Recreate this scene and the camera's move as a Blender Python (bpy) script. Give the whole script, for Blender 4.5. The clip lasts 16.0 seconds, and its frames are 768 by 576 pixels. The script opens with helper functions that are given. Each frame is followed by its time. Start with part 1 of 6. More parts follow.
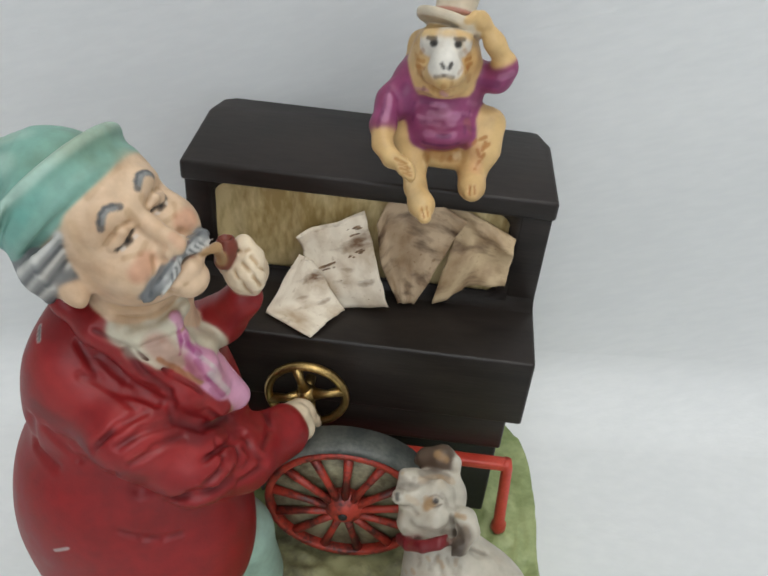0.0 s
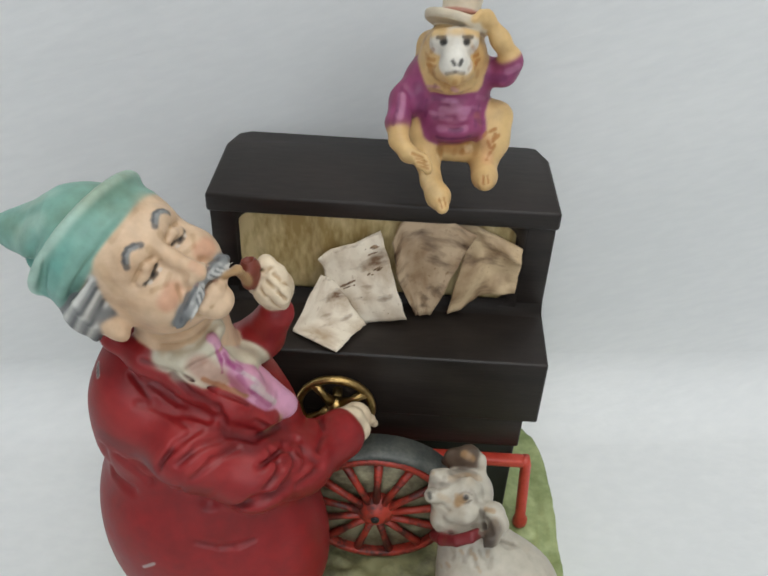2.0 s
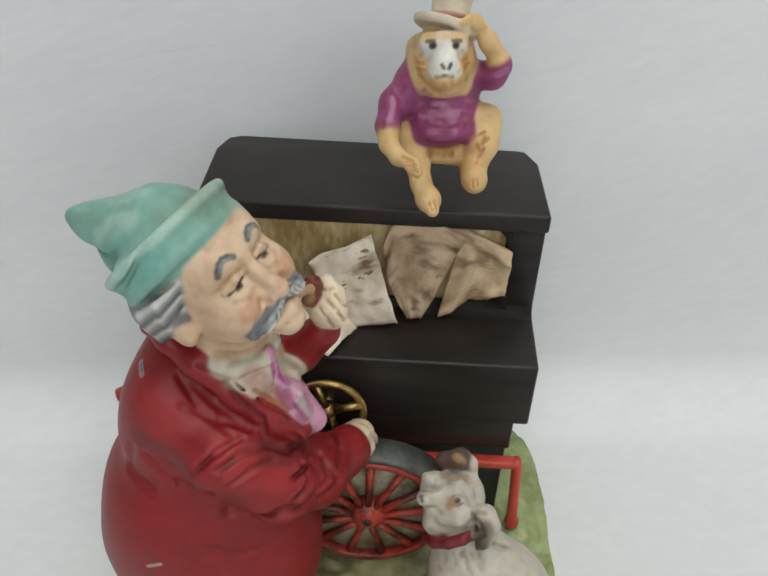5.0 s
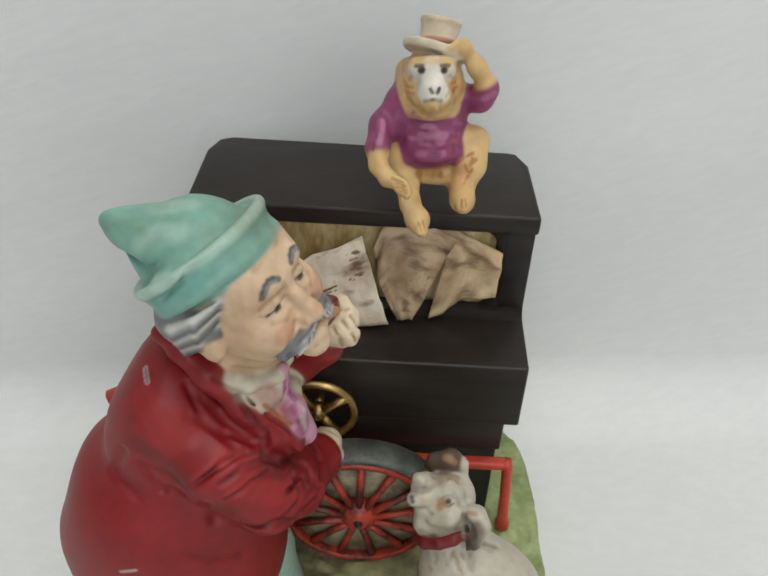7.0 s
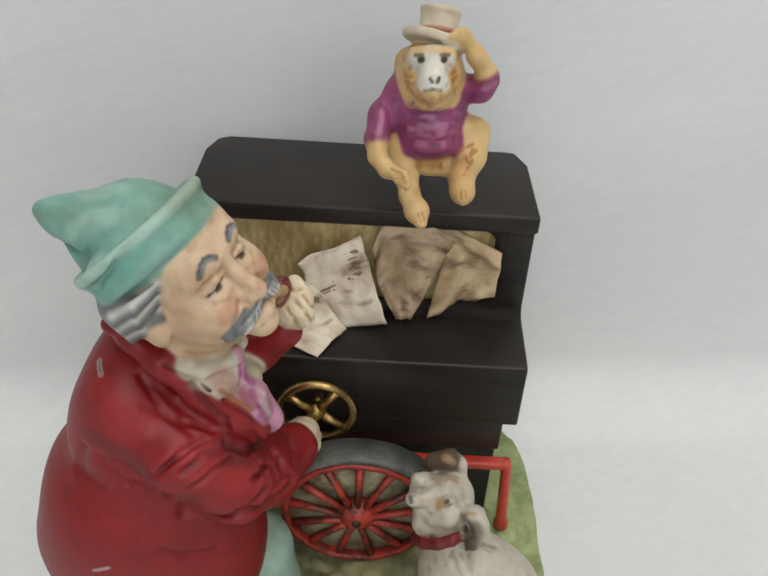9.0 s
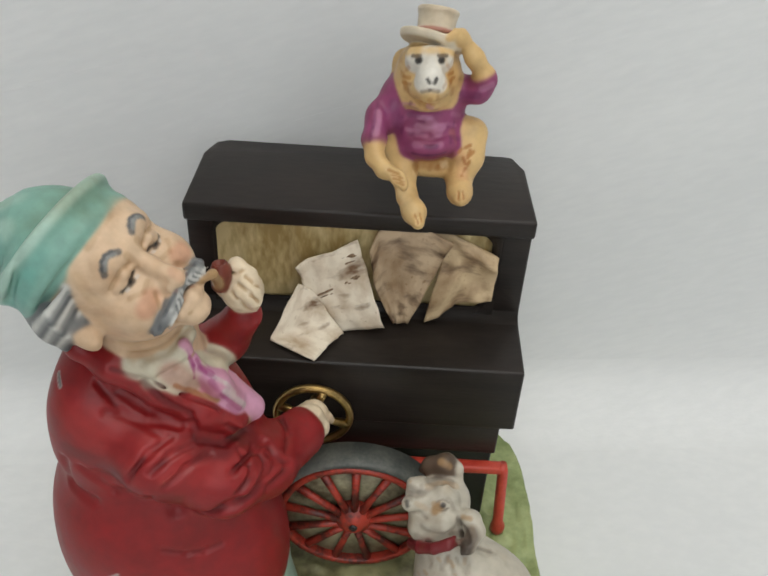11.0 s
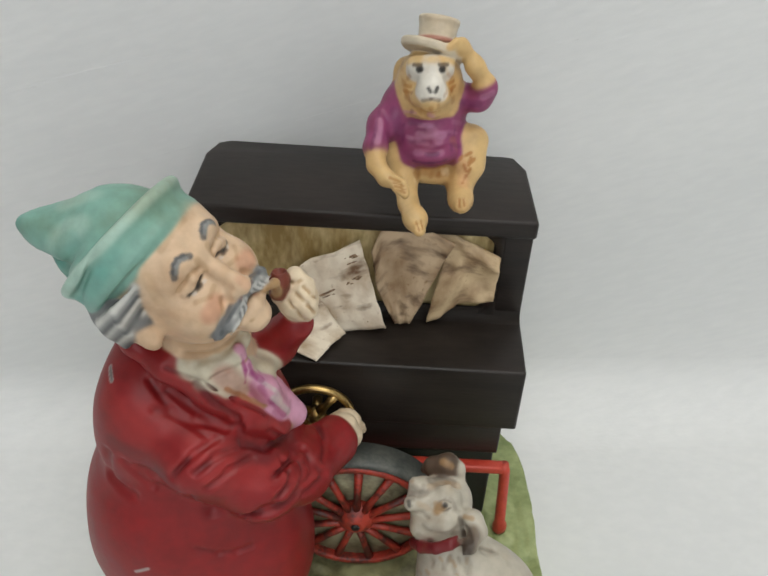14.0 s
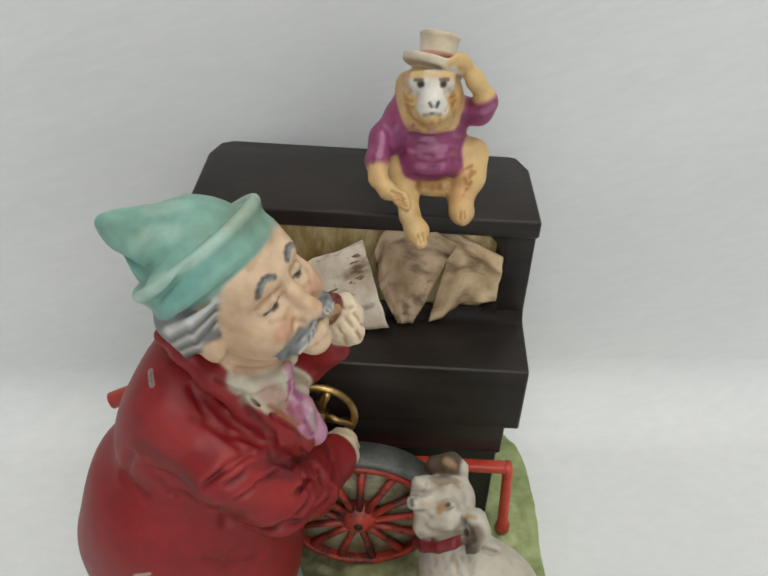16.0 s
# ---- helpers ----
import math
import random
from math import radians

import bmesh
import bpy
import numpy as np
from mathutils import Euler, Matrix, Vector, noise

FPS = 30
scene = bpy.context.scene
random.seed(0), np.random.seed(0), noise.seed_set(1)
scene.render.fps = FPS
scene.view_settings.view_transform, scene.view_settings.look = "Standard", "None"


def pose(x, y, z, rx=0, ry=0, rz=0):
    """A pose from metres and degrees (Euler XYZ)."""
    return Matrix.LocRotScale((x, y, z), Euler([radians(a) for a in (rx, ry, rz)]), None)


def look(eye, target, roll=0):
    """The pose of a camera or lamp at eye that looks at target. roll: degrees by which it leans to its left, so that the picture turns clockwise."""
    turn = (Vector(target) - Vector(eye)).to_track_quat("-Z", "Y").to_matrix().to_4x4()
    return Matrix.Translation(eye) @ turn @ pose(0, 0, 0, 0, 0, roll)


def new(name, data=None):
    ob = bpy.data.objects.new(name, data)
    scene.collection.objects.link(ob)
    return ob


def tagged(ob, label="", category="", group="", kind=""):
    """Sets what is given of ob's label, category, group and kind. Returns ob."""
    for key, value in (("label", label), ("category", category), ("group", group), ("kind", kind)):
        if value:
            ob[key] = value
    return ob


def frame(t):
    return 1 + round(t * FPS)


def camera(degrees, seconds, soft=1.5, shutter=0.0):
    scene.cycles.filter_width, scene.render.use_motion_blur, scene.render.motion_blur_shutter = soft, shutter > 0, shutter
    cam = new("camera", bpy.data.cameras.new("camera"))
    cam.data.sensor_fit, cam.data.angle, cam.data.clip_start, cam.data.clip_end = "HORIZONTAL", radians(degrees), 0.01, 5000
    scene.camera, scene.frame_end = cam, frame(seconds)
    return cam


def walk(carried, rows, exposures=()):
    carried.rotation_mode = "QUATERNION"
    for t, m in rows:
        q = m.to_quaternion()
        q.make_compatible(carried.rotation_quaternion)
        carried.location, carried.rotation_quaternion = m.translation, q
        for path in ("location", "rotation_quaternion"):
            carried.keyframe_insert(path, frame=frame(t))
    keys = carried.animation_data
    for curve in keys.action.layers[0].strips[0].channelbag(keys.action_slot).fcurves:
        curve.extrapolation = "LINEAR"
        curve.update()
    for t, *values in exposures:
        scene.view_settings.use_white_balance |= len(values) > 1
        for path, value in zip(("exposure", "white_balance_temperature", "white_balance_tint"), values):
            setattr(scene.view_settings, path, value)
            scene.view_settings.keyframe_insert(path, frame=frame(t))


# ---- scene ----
cam = camera(47.6, 16.0, soft=1.8)
PATH = [
    (0, (0.018, -0.233, 0.288), (-0.048, 1.308, -0.986), 5.2),
    (0.5, (0.016, -0.235, 0.289), (-0.028, 1.301, -0.992), 4.6),
    (1, (0.015, -0.237, 0.291), (-0.038, 1.293, -0.996), 4.3),
    (1.5, (0.012, -0.24, 0.294), (-0.029, 1.307, -0.973), 3.9),
    (2, (0.008, -0.248, 0.3), (-0.032, 1.313, -0.95), 2.5),
    (2.5, (0.007, -0.249, 0.302), (-0.022, 1.32, -0.938), 2.5),
    (3, (0.008, -0.249, 0.302), (-0.02, 1.318, -0.94), 2.5),
    (3.5, (0.008, -0.249, 0.301), (-0.013, 1.32, -0.94), 2.8),
    (4, (0.007, -0.248, 0.301), (-0.012, 1.315, -0.947), 2.7),
    (6.5, (0.009, -0.248, 0.302), (0.001, 1.315, -0.946), 2.9),
    (7, (0.008, -0.249, 0.301), (0.01, 1.32, -0.939), 3.1),
    (7.5, (0.009, -0.247, 0.301), (0.004, 1.318, -0.944), 3.0),
    (8, (0.009, -0.247, 0.301), (0.007, 1.317, -0.945), 3.1),
    (8.5, (0.008, -0.247, 0.302), (0.01, 1.315, -0.948), 3.2),
    (9, (0.008, -0.248, 0.301), (0.013, 1.318, -0.943), 3.2),
    (11.5, (0.009, -0.248, 0.302), (0.014, 1.323, -0.937), 3.4),
    (12, (0.009, -0.249, 0.302), (0.015, 1.323, -0.935), 3.2),
    (12.5, (0.008, -0.248, 0.302), (0.016, 1.322, -0.937), 3.4),
    (13, (0.008, -0.249, 0.302), (0.017, 1.323, -0.935), 3.4),
    (13.5, (0.008, -0.248, 0.302), (0.014, 1.323, -0.936), 3.3),
    (14, (0.009, -0.248, 0.303), (0.009, 1.318, -0.941), 3.2),
    (14.5, (0.009, -0.249, 0.302), (0.004, 1.32, -0.938), 3.1),
    (15, (0.008, -0.248, 0.302), (0.004, 1.32, -0.939), 3.1),
    (15.5, (0.008, -0.25, 0.302), (0.005, 1.323, -0.934), 3.1),
    (16, (0.009, -0.249, 0.302), (0.003, 1.322, -0.936), 3.0),
]
walk(cam, [(t, look(eye, target, roll)) for t, eye, target, roll in PATH], [(0, 0.05, 6250, 10), (4, 0.02, 6250, 10), (6.5, 0.0, 6450, 10), (16, 0.0, 6500, 10)])

# ---- light ----
world = bpy.data.worlds.new("world")
scene.world = world
world.use_nodes = True
wn = world.node_tree
bg = wn.nodes["Background"]
sky = wn.nodes.new("ShaderNodeTexSky")
sky.sky_type = 'NISHITA'
sky.sun_disc = False
sky.sun_elevation = radians(55)
sky.sun_rotation = radians(-30)
wn.links.new(sky.outputs[0], bg.inputs[0])
bg.inputs[1].default_value = 0.06


def area(name, eye, target, sx, sy, watts, colour):
    d = bpy.data.lights.new(name, 'AREA')
    d.shape, d.size, d.size_y, d.energy, d.color = 'RECTANGLE', sx, sy, watts, colour
    ob = new(name, d)
    ob.matrix_world = look(eye, target)
    return ob


# a large soft fill added before the table, and a room lamp overhead
area("front_fill_light", (0.15, -1.35, 1.0), (0, 0, 0.1), 1.3, 0.7, 8.6, (0.97, 0.985, 0.985))
area("ceiling_light", (0.25, -0.30, 1.45), (0, -0.1, 0.0), 0.9, 0.9, 9.6, (1.0, 0.98, 0.93))


# ---- materials ----
def mat(name, base=(0.5, 0.5, 0.5), rough=0.5, metal=0.0, attr=False, coat=0.0):
    m = bpy.data.materials.new(name)
    m.use_nodes = True
    t = m.node_tree
    b = t.nodes["Principled BSDF"]
    b.inputs["Base Color"].default_value = (*base, 1)
    b.inputs["Roughness"].default_value = rough
    b.inputs["Metallic"].default_value = metal
    b.inputs["Coat Weight"].default_value = coat
    b.inputs["Coat Roughness"].default_value = 0.25
    return m


def link(t, a, b):
    t.links.new(a, b)


def textured(name, base, second, scale, rough=0.5, bump=0.1, fine=900.0, stretch=(1, 1, 1), metal=0.0, contrast=(0.35, 0.65), coat=0.0, rough_var=0.12, bump_dist=0.0005, slant=0.0):
    """Two scales of noise in colour, roughness and relief; object space, metres."""
    m = mat(name, base, rough, metal, coat=coat)
    t = m.node_tree
    b = t.nodes["Principled BSDF"]
    co = t.nodes.new("ShaderNodeTexCoord")
    mp = t.nodes.new("ShaderNodeMapping")
    mp.inputs["Scale"].default_value = stretch
    turn = t.nodes.new("ShaderNodeMapping")
    turn.inputs["Rotation"].default_value = (0, radians(-slant), 0)
    link(t, co.outputs["Object"], turn.inputs[0])
    link(t, turn.outputs[0], mp.inputs[0])
    n1 = t.nodes.new("ShaderNodeTexNoise")
    n1.inputs["Scale"].default_value, n1.inputs["Detail"].default_value = scale, 5
    n2 = t.nodes.new("ShaderNodeTexNoise")
    n2.inputs["Scale"].default_value, n2.inputs["Detail"].default_value = fine, 3
    link(t, mp.outputs[0], n1.inputs["Vector"])
    link(t, mp.outputs[0], n2.inputs["Vector"])
    r = t.nodes.new("ShaderNodeValToRGB")
    r.color_ramp.elements[0].position, r.color_ramp.elements[1].position = contrast
    r.color_ramp.elements[0].color = (*base, 1)
    r.color_ramp.elements[1].color = (*second, 1)
    add = t.nodes.new("ShaderNodeMath")
    add.operation = 'MULTIPLY_ADD'
    link(t, n2.outputs[0], add.inputs[0])
    add.inputs[1].default_value = 0.4
    sub = t.nodes.new("ShaderNodeMath")
    sub.operation = 'ADD'
    sub.inputs[1].default_value = -0.2
    link(t, n1.outputs[0], sub.inputs[0])
    link(t, sub.outputs[0], add.inputs[2])
    link(t, add.outputs[0], r.inputs[0])
    link(t, r.outputs[0], b.inputs["Base Color"])
    rr = t.nodes.new("ShaderNodeMapRange")
    rr.inputs["To Min"].default_value, rr.inputs["To Max"].default_value = rough - rough_var, rough + rough_var
    link(t, n1.outputs[0], rr.inputs[0])
    link(t, rr.outputs[0], b.inputs["Roughness"])
    bp = t.nodes.new("ShaderNodeBump")
    bp.inputs["Strength"].default_value, bp.inputs["Distance"].default_value = bump, bump_dist
    link(t, add.outputs[0], bp.inputs["Height"])
    link(t, bp.outputs[0], b.inputs["Normal"])
    return m


def glazed(name, rough=0.42, bump=0.12, mottle=0.14, scale=240.0, coat=0.0):
    """Hand-painted bisque: the brushed paint is the mesh's own colour layer, mottled."""
    m = mat(name, (0.5, 0.5, 0.5), rough, coat=coat)
    t = m.node_tree
    b = t.nodes["Principled BSDF"]
    b.inputs["Specular IOR Level"].default_value = 0.35
    at = t.nodes.new("ShaderNodeAttribute")
    at.attribute_name = "paint"
    co = t.nodes.new("ShaderNodeTexCoord")
    n1 = t.nodes.new("ShaderNodeTexNoise")
    n1.inputs["Scale"].default_value, n1.inputs["Detail"].default_value = scale, 4
    n2 = t.nodes.new("ShaderNodeTexNoise")
    n2.inputs["Scale"].default_value, n2.inputs["Detail"].default_value = 1400, 3
    link(t, co.outputs["Object"], n1.inputs["Vector"])
    link(t, co.outputs["Object"], n2.inputs["Vector"])
    mr = t.nodes.new("ShaderNodeMapRange")
    mr.inputs["From Min"].default_value, mr.inputs["From Max"].default_value = 0.3, 0.7
    mr.inputs["To Min"].default_value, mr.inputs["To Max"].default_value = 1 - mottle, 1 + mottle * 0.6
    link(t, n1.outputs[0], mr.inputs[0])
    mx = t.nodes.new("ShaderNodeMix")
    mx.data_type, mx.blend_type = 'RGBA', 'MULTIPLY'
    mx.inputs["Factor"].default_value = 1
    link(t, at.outputs["Color"], mx.inputs["A"])
    link(t, mr.outputs[0], mx.inputs["B"])
    # thin brown wash left unevenly by the brush
    n3 = t.nodes.new("ShaderNodeTexNoise")
    n3.inputs["Scale"].default_value, n3.inputs["Detail"].default_value = 75, 5
    link(t, co.outputs["Object"], n3.inputs["Vector"])
    wr = t.nodes.new("ShaderNodeMapRange")
    wr.inputs["From Min"].default_value, wr.inputs["From Max"].default_value = 0.48, 0.72
    wr.inputs["To Max"].default_value = 0.55
    link(t, n3.outputs[0], wr.inputs[0])
    wm = t.nodes.new("ShaderNodeMix")
    wm.data_type, wm.blend_type = 'RGBA', 'MULTIPLY'
    wm.inputs["B"].default_value = (0.70, 0.55, 0.42, 1)
    link(t, wr.outputs[0], wm.inputs["Factor"])
    link(t, mx.outputs["Result"], wm.inputs["A"])
    link(t, wm.outputs["Result"], b.inputs["Base Color"])
    rr = t.nodes.new("ShaderNodeMapRange")
    rr.inputs["To Min"].default_value, rr.inputs["To Max"].default_value = rough - 0.1, rough + 0.14
    link(t, n1.outputs[0], rr.inputs[0])
    link(t, rr.outputs[0], b.inputs["Roughness"])
    bp = t.nodes.new("ShaderNodeBump")
    bp.inputs["Strength"].default_value, bp.inputs["Distance"].default_value = bump, 0.0004
    link(t, n2.outputs[0], bp.inputs["Height"])
    link(t, bp.outputs[0], b.inputs["Normal"])
    return m


M_PAINT = glazed("painted_bisque")
M_ORGAN = textured("dark_brown_paint", (0.0105, 0.0080, 0.0064), (0.030, 0.0225, 0.0185), 40, 0.40, 0.35, 420, (0.3, 1, 3), contrast=(0.3, 0.75), rough_var=0.06)
M_ORGAN.node_tree.nodes["Principled BSDF"].inputs["Specular IOR Level"].default_value = 0.3
M_PLANK = textured("black_paint", (0.0045, 0.0045, 0.005), (0.012, 0.011, 0.011), 60, 0.5, 0.3, 600)
M_RED = textured("red_paint", (0.075, 0.014, 0.010), (0.40, 0.040, 0.022), 110, 0.45, 0.2, 700, contrast=(0.38, 0.60))
M_RED_CLEAN = textured("bright_red_paint", (0.40, 0.034, 0.020), (0.52, 0.060, 0.032), 120, 0.42, 0.15, 900)
M_BRASS = textured("worn_brass", (0.50, 0.34, 0.13), (0.22, 0.14, 0.05), 130, 0.36, 0.1, 1200, metal=1.0)
M_FENDER = textured("grey_fender_paint", (0.05, 0.056, 0.05), (0.14, 0.14, 0.12), 60, 0.5, 0.2, 700)
M_GRASS = textured("green_base_paint", (0.20, 0.255, 0.09), (0.39, 0.44, 0.20), 70, 0.5, 0.6, 380, contrast=(0.3, 0.7), bump_dist=0.0012)
M_MUD = textured("brown_earth_paint", (0.11, 0.085, 0.045), (0.40, 0.37, 0.23), 60, 0.55, 0.5, 420, bump_dist=0.001)
M_BASE_DARK = textured("dark_olive_base_paint", (0.075, 0.065, 0.032), (0.25, 0.24, 0.11), 55, 0.6, 0.6, 380, bump_dist=0.0012)
M_PAPERBACK = textured("aged_roll_paper", (0.36, 0.245, 0.085), (0.67, 0.535, 0.27), 70, 0.5, 0.3, 500, (1, 1, 0.35), contrast=(0.38, 0.6))
M_WALL = textured("plaster_wall", (0.70, 0.708, 0.700), (0.765, 0.768, 0.755), 7, 0.85, 0.42, 210, (0.4, 1, 1.5), bump_dist=0.0016, slant=-17)
M_TABLE = textured("white_sheet", (0.67, 0.70, 0.735), (0.73, 0.755, 0.785), 9, 0.6, 0.1, 200)


def part(name, bm, material, parent=None, label="", smooth=True):
    me = bpy.data.meshes.new(name)
    bm.to_mesh(me)
    bm.free()
    for p in me.polygons:
        p.use_smooth = smooth
    me.materials.append(material)
    ob = new(name, me)
    if parent:
        ob.parent = parent
    if label:
        ob["label"] = label
    return ob


# ---- modelling clay: blended solids, meshed on a fine grid ----
class Clay:
    def __init__(self, lo, hi, step):
        self.lo, self.step = np.array(lo, float), step
        self.n = np.ceil((np.array(hi) - self.lo) / step).astype(int) + 1
        self.f = np.full(self.n, 1.0, np.float32)
        self.solids = []
        self.dabs = []

    def cells(self, lo, hi):
        a = np.clip(np.floor((np.array(lo) - self.lo) / self.step).astype(int), 0, self.n)
        b = np.clip(np.ceil((np.array(hi) - self.lo) / self.step).astype(int) + 1, 0, self.n)
        ax = [self.lo[i] + self.step * np.arange(a[i], b[i]) for i in range(3)]
        g = np.stack(np.meshgrid(*ax, indexing="ij"), -1)
        return (slice(a[0], b[0]), slice(a[1], b[1]), slice(a[2], b[2])), g

    def put(self, dist, lo, hi, colour, k=0.002, cut=False, paint=True):
        """Adds a solid given by its distance function (cut: carves it out), blended over k metres."""
        pad = max(k, 0.001) * 1.5 + 4 * self.step
        sl, g = self.cells(np.array(lo) - pad, np.array(hi) + pad)
        d = dist(g).astype(np.float32)
        f = self.f[sl]
        if d.size == 0:
            return
        if cut:
            h = np.maximum(k - np.abs(f + d), 0) / k
            self.f[sl] = np.maximum(f, -d) + h * h * k * 0.25
        else:
            h = np.maximum(k - np.abs(f - d), 0) / k
            self.f[sl] = np.minimum(f, d) - h * h * k * 0.25
        if paint:
            self.solids.append((dist, np.array(lo) - pad, np.array(hi) + pad, np.array(colour)))

    def ball(self, c, r, colour, k=0.002, turn=(0, 0, 0), **kw):
        """An ellipsoid with radii r, turned by degrees."""
        c = np.array(c, float)
        r = np.array(r if hasattr(r, "__len__") else (r, r, r), float)
        m = np.array(Euler([radians(a) for a in turn]).to_matrix())

        def dist(p):
            q = (p - c) @ m
            k0 = np.linalg.norm(q / r, axis=-1)
            k1 = np.linalg.norm(q / (r * r), axis=-1) + 1e-9
            return k0 * (k0 - 1.0) / k1
        e = np.abs(m) @ r
        self.put(dist, c - e, c + e, colour, k, **kw)

    def limb(self, a, b, ra, rb, colour, k=0.002, **kw):
        """A round-ended tapered rod."""
        a, b = np.array(a, float), np.array(b, float)
        ab = b - a
        l2 = float(ab @ ab)

        def dist(p):
            h = np.clip(((p - a) @ ab) / l2, 0, 1)
            return np.linalg.norm(p - a - h[..., None] * ab, axis=-1) - (ra + (rb - ra) * h)
        r = max(ra, rb)
        self.put(dist, np.minimum(a, b) - r, np.maximum(a, b) + r, colour, k, **kw)

    def chain(self, pts, colour, k=0.002, **kw):
        """A rod through several (x, y, z, r)."""
        for p, q in zip(pts, pts[1:]):
            self.limb(p[:3], q[:3], p[3], q[3], colour, k, **kw)

    def box(self, c, half, round_, colour, k=0.001, turn=(0, 0, 0), **kw):
        c, half = np.array(c, float), np.array(half, float)
        m = np.array(Euler([radians(a) for a in turn]).to_matrix())

        def dist(p):
            q = np.abs((p - c) @ m) - (half - round_)
            return np.linalg.norm(np.maximum(q, 0), axis=-1) + np.minimum(q.max(-1), 0) - round_
        e = np.abs(m) @ half
        self.put(dist, c - e, c + e, colour, k, **kw)

    def ring(self, c, big, small, colour, k=0.001, turn=(0, 0, 0), flat=1.0, **kw):
        c = np.array(c, float)
        m = np.array(Euler([radians(a) for a in turn]).to_matrix())

        def dist(p):
            q = (p - c) @ m
            w = np.hypot(q[..., 0], q[..., 1]) - big
            return np.hypot(w, q[..., 2] * flat) - small
        e = np.full(3, big + small)
        self.put(dist, c - e, c + e, colour, k, **kw)

    def drum(self, c, r0, r1, half, colour, k=0.001, turn=(0, 0, 0), round_=0.0004, **kw):
        """A tapered cylinder along its own z."""
        c = np.array(c, float)
        m = np.array(Euler([radians(a) for a in turn]).to_matrix())

        def dist(p):
            q = (p - c) @ m
            h = np.clip((q[..., 2] + half) / (2 * half), 0, 1)
            w = np.hypot(q[..., 0], q[..., 1]) - (r0 + (r1 - r0) * h) + round_
            z = np.abs(q[..., 2]) - half + round_
            return np.hypot(np.maximum(w, 0), np.maximum(z, 0)) + np.minimum(np.maximum(w, z), 0) - round_
        e = np.full(3, max(r0, r1) + half)
        self.put(dist, c - e, c + e, colour, k, **kw)

    def cask(self, a, b, ra, rb, colour, k=0.001, round_=0.0008):
        """A flat-ended cone from a to b with softened edges."""
        a, b = np.array(a, float), np.array(b, float)
        length = np.linalg.norm(b - a)
        axis = (b - a) / length

        def dist(p):
            u = (p - a) @ axis
            w = np.linalg.norm(p - a - u[..., None] * axis, axis=-1)
            h = np.clip(u / length, 0, 1)
            w = w - (ra + (rb - ra) * h) + round_
            z = np.abs(u - length / 2) - length / 2 + round_
            return np.hypot(np.maximum(w, 0), np.maximum(z, 0)) + np.minimum(np.maximum(w, z), 0) - round_
        r = max(ra, rb)
        self.put(dist, np.minimum(a, b) - r, np.maximum(a, b) + r, colour, k)

    def hoop(self, c, axis, big, small, colour, k=0.001):
        """A ring about an axis."""
        c, axis = np.array(c, float), np.array(axis, float)
        axis = axis / np.linalg.norm(axis)

        def dist(p):
            u = (p - c) @ axis
            w = np.linalg.norm(p - c - u[..., None] * axis, axis=-1) - big
            return np.hypot(w, u) - small
        self.put(dist, c - big - small, c + big + small, colour, k)

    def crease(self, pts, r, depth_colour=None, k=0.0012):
        """A carved groove through the points; depth_colour darkens the paint along it."""
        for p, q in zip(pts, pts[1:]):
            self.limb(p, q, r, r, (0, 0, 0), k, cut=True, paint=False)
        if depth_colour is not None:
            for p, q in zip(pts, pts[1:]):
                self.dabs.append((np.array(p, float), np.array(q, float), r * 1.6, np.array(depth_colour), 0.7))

    def dab(self, p, q, r, colour, amount=1.0):
        """A brush stroke of paint from p to q."""
        self.dabs.append((np.array(p, float), np.array(q, float), r, np.array(colour), amount))

    def mesh(self, name, material, wash=None):
        f, n, s = self.f, self.n, self.step
        inside = f < 0
        cnt = np.zeros(n - 1, np.int8)
        for dx in (0, 1):
            for dy in (0, 1):
                for dz in (0, 1):
                    cnt += inside[dx:n[0] - 1 + dx, dy:n[1] - 1 + dy, dz:n[2] - 1 + dz]
        act = (cnt > 0) & (cnt < 8)
        ids = np.full(n - 1, -1, np.int64)
        cell = np.argwhere(act)
        ids[act] = np.arange(len(cell))
        acc, w = np.zeros((len(cell), 3)), np.zeros(len(cell))
        corners = [np.array((i, j, k)) for i in (0, 1) for j in (0, 1) for k in (0, 1)]
        for a in corners:
            for axis in range(3):
                if a[axis]:
                    continue
                b = a.copy()
                b[axis] = 1
                fa, fb = f[tuple((cell + a).T)], f[tuple((cell + b).T)]
                cross = (fa < 0) != (fb < 0)
                u = np.where(cross, fa / np.where(cross, fa - fb, 1), 0)
                pt = a + u[:, None] * (b - a)
                acc += pt * cross[:, None]
                w += cross
        v = self.lo + s * (cell + acc / np.maximum(w, 1)[:, None])
        quads = []
        for axis in range(3):
            o = [0, 1, 2]
            o.remove(axis)
            u_, v_ = np.zeros(3, int), np.zeros(3, int)
            u_[o[0]], v_[o[1]] = 1, 1
            sl0 = [slice(1, n[i] - 1) for i in range(3)]
            sl1 = list(sl0)
            sl0[axis], sl1[axis] = slice(0, n[axis] - 1), slice(1, n[axis])
            a, b = inside[tuple(sl0)], inside[tuple(sl1)]
            e = np.argwhere(a != b)
            base = e + 1
            base[:, axis] -= 1
            flip = a[tuple(e.T)] ^ (axis == 1)
